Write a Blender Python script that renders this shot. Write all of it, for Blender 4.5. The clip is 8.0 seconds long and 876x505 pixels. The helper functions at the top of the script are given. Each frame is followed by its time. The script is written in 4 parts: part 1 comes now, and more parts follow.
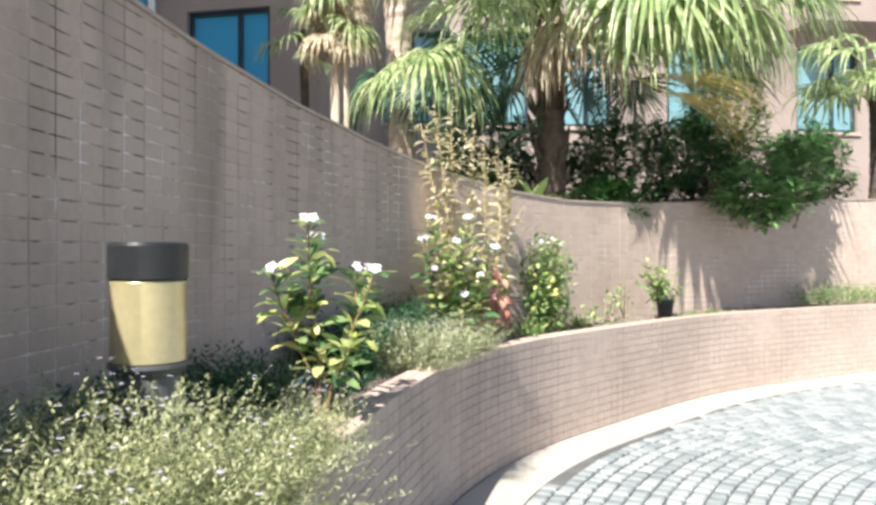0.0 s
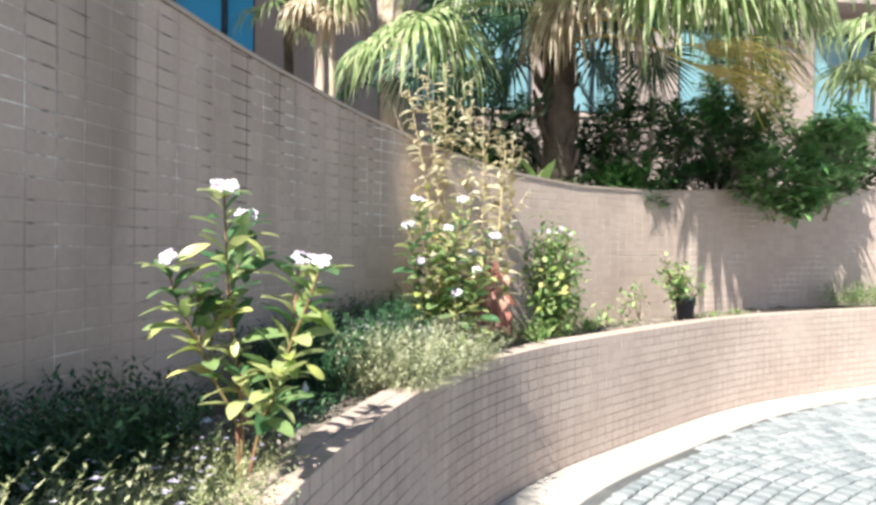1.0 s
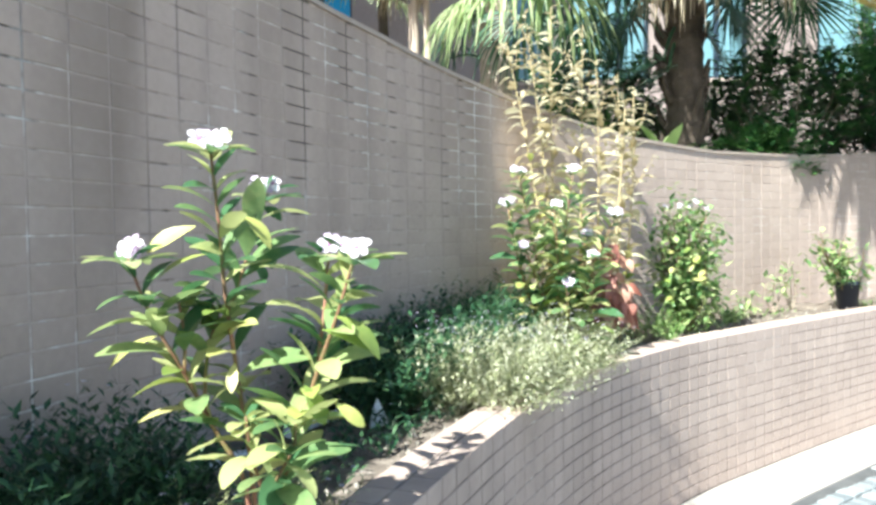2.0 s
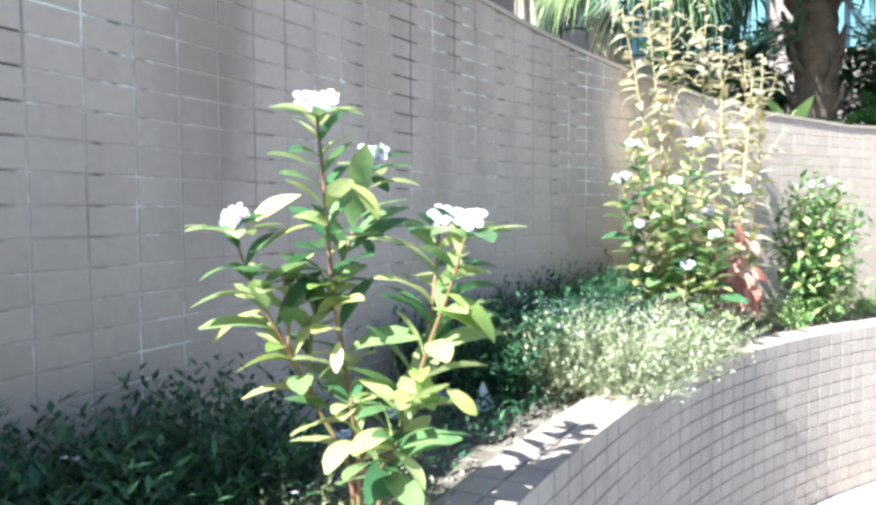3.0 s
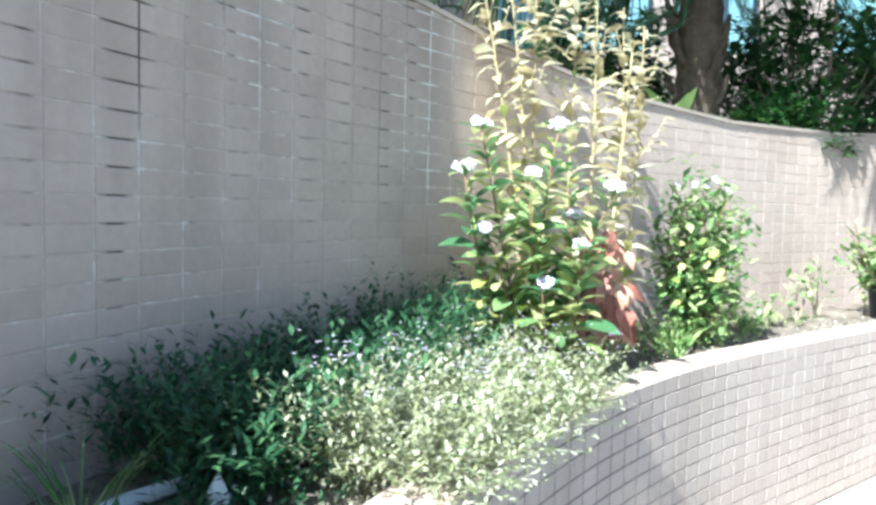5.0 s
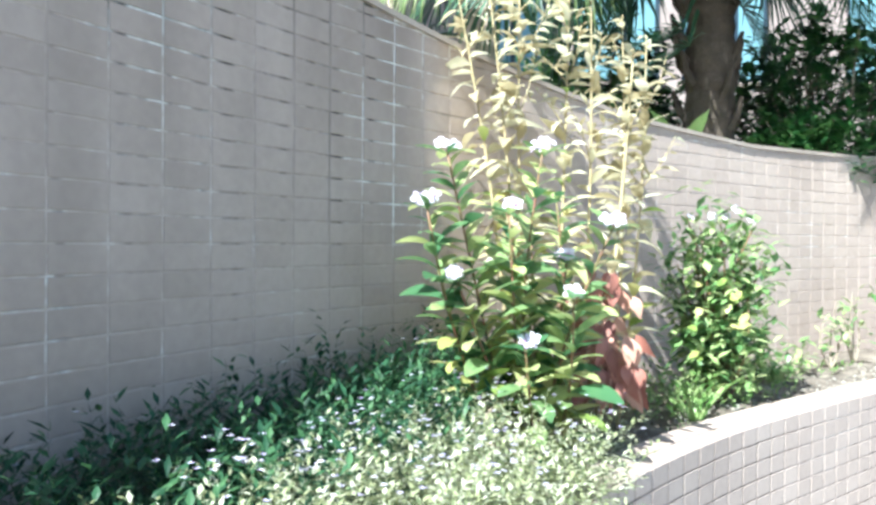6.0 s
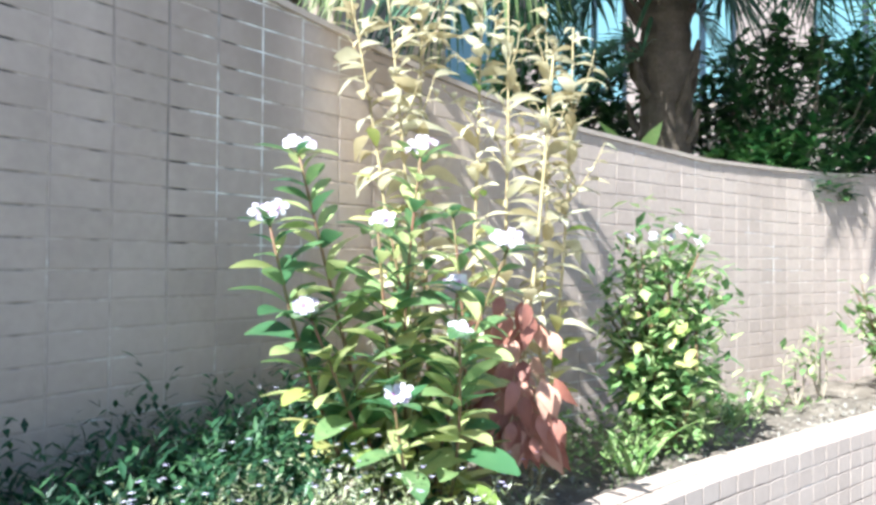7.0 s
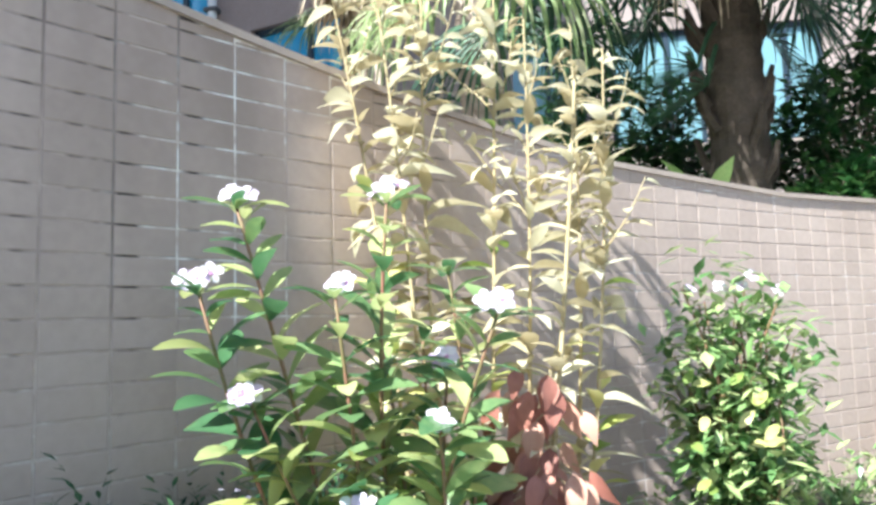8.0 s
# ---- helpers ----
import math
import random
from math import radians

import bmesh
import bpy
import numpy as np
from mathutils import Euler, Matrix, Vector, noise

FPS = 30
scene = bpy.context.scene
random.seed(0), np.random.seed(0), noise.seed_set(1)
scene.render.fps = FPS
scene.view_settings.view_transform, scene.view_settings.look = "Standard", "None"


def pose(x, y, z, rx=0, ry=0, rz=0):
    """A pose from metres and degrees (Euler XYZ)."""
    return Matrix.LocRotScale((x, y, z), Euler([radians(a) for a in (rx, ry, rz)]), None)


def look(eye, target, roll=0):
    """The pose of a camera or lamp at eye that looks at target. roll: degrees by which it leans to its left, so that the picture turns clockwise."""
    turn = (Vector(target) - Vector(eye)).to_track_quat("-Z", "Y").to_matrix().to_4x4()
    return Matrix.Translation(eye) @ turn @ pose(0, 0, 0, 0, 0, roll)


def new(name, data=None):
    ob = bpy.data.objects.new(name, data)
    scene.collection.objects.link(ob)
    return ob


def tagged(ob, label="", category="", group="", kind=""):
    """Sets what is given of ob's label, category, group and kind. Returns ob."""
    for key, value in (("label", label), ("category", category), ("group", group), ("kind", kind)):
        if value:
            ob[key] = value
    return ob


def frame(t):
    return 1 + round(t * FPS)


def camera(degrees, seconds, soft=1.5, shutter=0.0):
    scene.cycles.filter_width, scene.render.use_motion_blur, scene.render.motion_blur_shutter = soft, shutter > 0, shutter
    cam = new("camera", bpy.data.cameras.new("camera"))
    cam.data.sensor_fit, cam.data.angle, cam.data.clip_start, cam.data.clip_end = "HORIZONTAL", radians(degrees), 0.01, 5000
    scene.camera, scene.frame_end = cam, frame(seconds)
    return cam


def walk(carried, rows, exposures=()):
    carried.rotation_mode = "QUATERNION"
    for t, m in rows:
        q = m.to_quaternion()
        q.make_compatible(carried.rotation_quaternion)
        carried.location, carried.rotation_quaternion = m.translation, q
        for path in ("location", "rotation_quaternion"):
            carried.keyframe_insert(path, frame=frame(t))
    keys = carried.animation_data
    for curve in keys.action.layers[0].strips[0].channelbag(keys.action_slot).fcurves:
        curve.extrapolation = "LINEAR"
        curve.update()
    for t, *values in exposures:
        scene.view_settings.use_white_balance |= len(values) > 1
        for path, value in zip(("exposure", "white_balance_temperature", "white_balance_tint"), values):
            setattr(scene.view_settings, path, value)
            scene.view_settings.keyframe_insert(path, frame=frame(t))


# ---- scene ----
cam = camera(62.1, 8.0, soft=3.1)
METRES, EYE, TILT, LEAN, TURN = 3.6, 1.33, 0.0, 0.0, 0.0
ROWS = [
    (0.0, 0.0, 0.0, 0.0, -0.0, 0.0, 0.0),
    (0.5, -0.0041, 0.0965, -0.0019, -2.32, -1.9, -0.09),
    (1.0, 0.0164, 0.2151, -0.0036, -0.05, -0.62, -0.7),
    (1.5, 0.0269, 0.2882, -0.0073, 6.68, -2.68, -1.25),
    (2.0, 0.0236, 0.3888, -0.008, 8.73, -1.81, 0.81),
    (3.5, 0.0069, 0.435, -0.0136, 18.76, -3.82, -0.37),
    (4.0, 0.0235, 0.492, -0.0121, 15.98, -2.83, 0.23),
    (4.5, 0.0418, 0.5627, -0.0112, 12.81, -4.69, -0.74),
    (5.0, 0.0396, 0.636, -0.0099, 8.11, -3.66, -1.41),
    (6.5, 0.0865, 0.8099, -0.0049, 9.53, -0.14, -0.11),
    (7.0, 0.1137, 0.868, -0.0044, 7.55, 1.0, -0.38),
    (7.5, 0.1234, 0.9166, 0.0018, 9.32, 4.9, -0.57),
    (8.0, 0.1523, 0.9592, 0.0016, 14.57, 5.51, 1.61),
]
walk(cam, [(t, pose(0, 0, EYE, TILT, LEAN, TURN) @ pose(METRES * x, METRES * y, METRES * z, 90 + pitch, roll, yaw)) for t, x, y, z, yaw, pitch, roll in ROWS],
     exposures=[(0.0, 1.34, 6350, 8), (1.0, 1.35, 6300, 7), (2.0, 1.66, 5900, 2), (3.5, 2.06, 5500, 1), (4.5, 1.84, 5450, 0), (5.0, 1.86, 5450, -1), (6.5, 1.8, 5450, 1), (8.0, 1.66, 5700, 5)])

# ---- light ----
SUN_AZ, SUN_EL = 61.0, 45.0        # heading towards which the sunlight travels (from +x), height of the sun
world = bpy.data.worlds.new("world")
scene.world = world
world.use_nodes = True
wt = world.node_tree
sky = wt.nodes.new("ShaderNodeTexSky")
sky.sky_type = "NISHITA"
sky.sun_disc = False
sky.sun_elevation = radians(SUN_EL)
sky.sun_rotation = radians(90 - (SUN_AZ + 180))
wt.nodes["Background"].inputs["Strength"].default_value = 0.068
wt.links.new(sky.outputs[0], wt.nodes["Background"].inputs["Color"])
sun = new("sun", bpy.data.lights.new("sun", "SUN"))
sun.data.energy = 5.0
sun.data.angle = radians(0.6)
sun.data.color = (1.0, 0.94, 0.84)
a, e = radians(SUN_AZ), radians(SUN_EL)
sun.matrix_world = look((0, 0, 30), (math.cos(a) * math.cos(e), math.sin(a) * math.cos(e), 30 - math.sin(e)))


# ---- materials ----
def material(name, ramp, rough=0.7, scale=8.0, fine=90.0, bump=0.15, vary=0.0, by="", through_light=0.0, metal=0.0, spec=0.4, coat=0.0):
    """A surface with colours of ramp mixed by two scales of noise; by 'object' or 'island' varies piece by piece."""
    m = bpy.data.materials.new(name)
    m.use_nodes = True
    t = m.node_tree
    n, l = t.nodes, t.links
    b = n["Principled BSDF"]
    b.inputs["Roughness"].default_value = rough
    b.inputs["Metallic"].default_value = metal
    b.inputs["Specular IOR Level"].default_value = spec
    b.inputs["Coat Weight"].default_value = coat
    tc = n.new("ShaderNodeTexCoord")
    geo = n.new("ShaderNodeNewGeometry")
    big, small = n.new("ShaderNodeTexNoise"), n.new("ShaderNodeTexNoise")
    big.inputs["Scale"].default_value, big.inputs["Detail"].default_value = scale, 4
    small.inputs["Scale"].default_value, small.inputs["Detail"].default_value = fine, 5
    for x in (big, small):
        l.new(geo.outputs["Position"], x.inputs["Vector"])
    add = n.new("ShaderNodeMath")
    add.operation = "MULTIPLY_ADD"
    l.new(small.outputs["Fac"], add.inputs[0])
    add.inputs[1].default_value = 0.35
    mul = n.new("ShaderNodeMath")
    mul.operation = "MULTIPLY"
    mul.inputs[1].default_value = 0.65
    l.new(big.outputs["Fac"], mul.inputs[0])
    l.new(mul.outputs[0], add.inputs[2])
    fac = add.outputs[0]
    if by:
        src = n.new("ShaderNodeObjectInfo").outputs["Random"] if by == "object" else geo.outputs["Random Per Island"]
        mix = n.new("ShaderNodeMath")
        mix.operation = "MULTIPLY_ADD"
        sub = n.new("ShaderNodeMath")
        sub.operation = "SUBTRACT"
        l.new(src, sub.inputs[0])
        sub.inputs[1].default_value = 0.5
        l.new(sub.outputs[0], mix.inputs[0])
        mix.inputs[1].default_value = vary
        l.new(fac, mix.inputs[2])
        fac = mix.outputs[0]
    cr = n.new("ShaderNodeValToRGB")
    els = cr.color_ramp.elements
    while len(els) < len(ramp):
        els.new(0.5)
    for i, (p, c) in enumerate(ramp):
        els[i].position = p
        els[i].color = (*c, 1)
    l.new(fac, cr.inputs[0])
    l.new(cr.outputs[0], b.inputs["Base Color"])
    if bump:
        bp = n.new("ShaderNodeBump")
        bp.inputs["Strength"].default_value = bump
        bp.inputs["Distance"].default_value = 0.004
        l.new(small.outputs["Fac"], bp.inputs["Height"])
        l.new(bp.outputs[0], b.inputs["Normal"])
    if through_light:
        tr = n.new("ShaderNodeBsdfTranslucent")
        l.new(cr.outputs[0], tr.inputs["Color"])
        mx = n.new("ShaderNodeMixShader")
        mx.inputs[0].default_value = through_light
        l.new(b.outputs[0], mx.inputs[1])
        l.new(tr.outputs[0], mx.inputs[2])
        l.new(mx.outputs[0], n["Material Output"].inputs["Surface"])
    return m


def leafy(name, dark, mid, light, rough=0.45, by="island", vary=1.0, tl=0.3):
    return material(name, [(0.15, dark), (0.5, mid), (0.85, light)], rough, 6, 60, 0.1, vary, by, tl, spec=0.5)


M_TILE = material("glazed_tile", [(0.2, (0.38, 0.298, 0.256)), (0.5, (0.465, 0.368, 0.318)), (0.8, (0.55, 0.445, 0.388))], 0.62, 1.6, 45, 0.1, 0.16, "object", spec=0.22)
M_TILES = material("glazed_tile_field", [(0.2, (0.38, 0.298, 0.256)), (0.5, (0.465, 0.368, 0.318)), (0.8, (0.55, 0.445, 0.388))], 0.62, 1.6, 45, 0.1, 0.16, "island", spec=0.22)
M_GROUT = material("grout", [(0.36, (0.38, 0.30, 0.26)), (0.47, (0.46, 0.365, 0.315)), (0.54, (0.52, 0.43, 0.38)), (0.63, (0.80, 0.77, 0.74))], 0.9, 2.6, 30, 0.3)
M_GROUTLOW = material("stained_grout", [(0.42, (0.09, 0.072, 0.064)), (0.50, (0.20, 0.16, 0.14)), (0.58, (0.36, 0.29, 0.25)), (0.68, (0.55, 0.5, 0.46))], 0.9, 1.3, 30, 0.3)


def streaked(m, dark, lo, hi, z0, z1, across, along):
    """Soot washed down the joints, and on the tiles also painted shade: streaks of noise drawn out in height, thinning
    out from z1 down to z0 and towards the low end of the wall.
    """
    t = m.node_tree
    n, l = t.nodes, t.links
    b = n["Principled BSDF"]
    was = b.inputs["Base Color"].links[0].from_socket
    geo = n.new("ShaderNodeNewGeometry")
    mp = n.new("ShaderNodeMapping")
    mp.inputs["Scale"].default_value = (across, across, along)
    l.new(geo.outputs["Position"], mp.inputs["Vector"])
    ns = n.new("ShaderNodeTexNoise")
    ns.inputs["Scale"].default_value, ns.inputs["Detail"].default_value = 1.0, 3
    l.new(mp.outputs[0], ns.inputs["Vector"])
    sp = n.new("ShaderNodeSeparateXYZ")
    l.new(geo.outputs["Position"], sp.inputs[0])
    h = n.new("ShaderNodeMapRange")
    h.inputs[1].default_value, h.inputs[2].default_value, h.inputs[3].default_value, h.inputs[4].default_value = z0, z1, -0.16, 0.0
    l.new(sp.outputs["Z"], h.inputs[0])
    far_end = n.new("ShaderNodeMapRange")
    far_end.inputs[1].default_value, far_end.inputs[2].default_value, far_end.inputs[3].default_value, far_end.inputs[4].default_value = 5.0, 5.8, 0.0, -0.25
    l.new(sp.outputs["Y"], far_end.inputs[0])
    both = n.new("ShaderNodeMath")
    l.new(h.outputs[0], both.inputs[0])
    l.new(far_end.outputs[0], both.inputs[1])
    ad = n.new("ShaderNodeMath")
    l.new(ns.outputs["Fac"], ad.inputs[0])
    l.new(both.outputs[0], ad.inputs[1])
    mr = n.new("ShaderNodeMapRange")
    mr.inputs[1].default_value, mr.inputs[2].default_value = lo, hi
    l.new(ad.outputs[0], mr.inputs[0])
    mix = n.new("ShaderNodeMix")
    mix.data_type = "RGBA"
    l.new(mr.outputs[0], mix.inputs[0])
    l.new(was, mix.inputs[6])
    mix.inputs[7].default_value = (*dark, 1)
    l.new(mix.outputs[2], b.inputs["Base Color"])


streaked(M_GROUT, (0.07, 0.056, 0.05), 0.46, 0.60, 0.8, 1.9, 10.0, 0.9)
# Tile grime deepened to paint shade into the wall's upper near end.
for tile in (M_TILE, M_TILES):
    streaked(tile, (0.19, 0.145, 0.12), 0.38, 0.86, 1.1, 2.05, 3.2, 0.5)
M_COPING = material("coping", [(0.25, (0.33, 0.26, 0.22)), (0.7, (0.45, 0.37, 0.32))], 0.8, 4, 70, 0.25)
M_SOIL = material("soil", [(0.3, (0.07, 0.056, 0.045)), (0.55, (0.20, 0.165, 0.135)), (0.72, (0.40, 0.35, 0.30))], 0.95, 14, 120, 0.8)
M_MORTAR = material("paving_bed", [(0.3, (0.07, 0.072, 0.075)), (0.7, (0.14, 0.14, 0.14))], 0.9, 5, 80, 0.4)
M_SETT = material("granite_sett", [(0.2, (0.17, 0.19, 0.20)), (0.5, (0.24, 0.26, 0.27)), (0.8, (0.32, 0.335, 0.34))], 0.75, 6, 160, 0.35, 0.5, "object")
M_SETTS = material("granite_sett_field", [(0.2, (0.17, 0.19, 0.20)), (0.5, (0.24, 0.26, 0.27)), (0.8, (0.32, 0.335, 0.34))], 0.75, 6, 160, 0.35, 0.5, "island")
M_GROUND = material("concrete_ground", [(0.3, (0.34, 0.31, 0.28)), (0.7, (0.47, 0.43, 0.39))], 0.9, 1.2, 60, 0.3)
M_FACADE = material("facade_tile", [(0.25, (0.23, 0.18, 0.165)), (0.7, (0.33, 0.27, 0.25))], 0.7, 0.9, 25, 0.2)
M_FRAME = material("dark_window_frame", [(0.3, (0.015, 0.025, 0.04)), (0.7, (0.03, 0.05, 0.07))], 0.4, 3, 60, 0.05)
M_WHITE = material("white_paint", [(0.3, (0.72, 0.72, 0.70)), (0.7, (0.8, 0.8, 0.78))], 0.5, 3, 60, 0.05)
M_BLACK = material("black_metal", [(0.3, (0.012, 0.013, 0.015)), (0.7, (0.03, 0.032, 0.035))], 0.3, 6, 120, 0.05, spec=0.4)
M_GREYMETAL = material("grey_metal", [(0.3, (0.07, 0.075, 0.08)), (0.7, (0.12, 0.125, 0.13))], 0.45, 6, 120, 0.08)
M_BARK = material("palm_bark", [(0.25, (0.03, 0.024, 0.018)), (0.55, (0.085, 0.065, 0.05)), (0.85, (0.17, 0.13, 0.105))], 0.95, 9, 60, 0.9)
M_PALEBARK = material("pale_palm_bark", [(0.25, (0.30, 0.23, 0.18)), (0.55, (0.48, 0.39, 0.32)), (0.85, (0.58, 0.5, 0.42))], 0.9, 9, 60, 0.6)
M_STEM = material("red_green_stem", [(0.35, (0.17, 0.17, 0.06)), (0.65, (0.30, 0.13, 0.10))], 0.6, 20, 90, 0.1)
M_DRYSTEM = material("dry_stem", [(0.3, (0.34, 0.26, 0.13)), (0.7, (0.50, 0.42, 0.25))], 0.8, 20, 90, 0.2)
M_LEAF = leafy("periwinkle_leaf", (0.085, 0.19, 0.085), (0.26, 0.37, 0.15), (0.54, 0.57, 0.25), 0.28, "object", 1.1, 0.38)
M_LEAFY = leafy("yellowing_leaf", (0.24, 0.33, 0.08), (0.44, 0.46, 0.14), (0.62, 0.58, 0.24), 0.4, "object", 1.1)
M_DRYLEAF = leafy("dry_leaf", (0.46, 0.39, 0.24), (0.62, 0.56, 0.38), (0.76, 0.72, 0.54), 0.6, "object", 1.1, 0.4)
M_REDLEAF = leafy("red_leaf", (0.30, 0.12, 0.09), (0.46, 0.20, 0.15), (0.58, 0.34, 0.25), 0.6, "object", 1.0, 0.2)
M_PETAL = leafy("petal", (0.62, 0.48, 0.68), (0.76, 0.68, 0.79), (0.84, 0.82, 0.85), 0.6, "object", 0.8)
M_PETAL_EYE = leafy("petal_eye", (0.5, 0.2, 0.45), (0.6, 0.3, 0.55), (0.65, 0.35, 0.6), 0.6, "object", 0.5)
M_COVER = leafy("ground_cover_leaf", (0.14, 0.17, 0.08), (0.36, 0.38, 0.20), (0.66, 0.66, 0.49), tl=0.32)
M_COVERNEAR = leafy("olive_cover_leaf", (0.12, 0.15, 0.06), (0.31, 0.33, 0.15), (0.54, 0.54, 0.34), tl=0.32)
# Dark leaf green, lowered further to carry the tall wall's shade.
M_COVERDARK = leafy("shade_darkened_cover_leaf", (0.015, 0.05, 0.025), (0.035, 0.10, 0.045), (0.08, 0.17, 0.07))
M_MAUVE = leafy("mauve_floret", (0.45, 0.38, 0.62), (0.62, 0.55, 0.75), (0.78, 0.74, 0.84), 0.7)
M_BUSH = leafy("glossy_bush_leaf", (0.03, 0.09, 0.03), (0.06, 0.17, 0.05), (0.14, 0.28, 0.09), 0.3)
M_SHRUB = leafy("shrub_leaf", (0.12, 0.23, 0.08), (0.26, 0.40, 0.15), (0.46, 0.53, 0.24), 0.35)
# Lighter copy of the bush leaf, with sunlight painted into its greens.
M_BUSHLIT = leafy("sunlit_bush_leaf", (0.09, 0.22, 0.07), (0.19, 0.38, 0.13), (0.36, 0.52, 0.24), 0.28)
M_PALM = leafy("palm_leaf", (0.17, 0.25, 0.10), (0.34, 0.43, 0.19), (0.58, 0.62, 0.38), 0.4, "island", 0.9, 0.45)
# Dark copy of the palm leaf; the crown's shade is painted into it.
M_PALMSHADE = leafy("shaded_palm_leaf", (0.02, 0.06, 0.035), (0.04, 0.10, 0.055), (0.07, 0.15, 0.08), 0.45, "island", 0.9, 0.2)
M_PALMYELLOW = leafy("yellow_palm_leaf", (0.40, 0.30, 0.08), (0.58, 0.45, 0.12), (0.68, 0.58, 0.24), 0.5, "island", 0.9, 0.25)
M_PALMDRY = leafy("dry_palm_leaf", (0.26, 0.19, 0.12), (0.46, 0.37, 0.26), (0.64, 0.56, 0.44), 0.8, "island", 0.9, 0.2)
M_GRASS = leafy("grass_blade", (0.10, 0.20, 0.05), (0.22, 0.34, 0.10), (0.40, 0.50, 0.22))
M_PLASTIC = material("white_plastic", [(0.3, (0.62, 0.66, 0.72)), (0.7, (0.8, 0.82, 0.84))], 0.4, 10, 60, 0.1)
M_POT = material("dark_blue_pot", [(0.3, (0.02, 0.025, 0.04)), (0.7, (0.04, 0.05, 0.075))], 0.4, 10, 60, 0.1)
M_TWIG = material("twig", [(0.3, (0.22, 0.17, 0.12)), (0.7, (0.42, 0.36, 0.28))], 0.9, 20, 90, 0.3)
M_PEBBLE = material("pebble", [(0.3, (0.14, 0.12, 0.10)), (0.7, (0.36, 0.33, 0.29))], 0.85, 20, 90, 0.3, 0.8, "island")


def glass(name, colour, rough=0.05, tint=0.0):
    m = bpy.data.materials.new(name)
    m.use_nodes = True
    b = m.node_tree.nodes["Principled BSDF"]
    b.inputs["Base Color"].default_value = (*colour, 1)
    b.inputs["Roughness"].default_value = rough
    b.inputs["Transmission Weight"].default_value = tint
    b.inputs["Specular IOR Level"].default_value = 0.9
    return m


# The blue paints a reflected sky into the panes' base colour.
M_PANE = glass("sky_tinted_window_glass", (0.05, 0.34, 0.60), 0.06)
M_PANELIGHT = glass("pale_window_glass", (0.16, 0.29, 0.33), 0.12)
M_LAMPGLASS = material("gilded_ribbed_drum", [(0.3, (0.50, 0.42, 0.22)), (0.7, (0.66, 0.58, 0.36))], 0.24, 5, 60, 0.03, metal=0.55, spec=0.7)


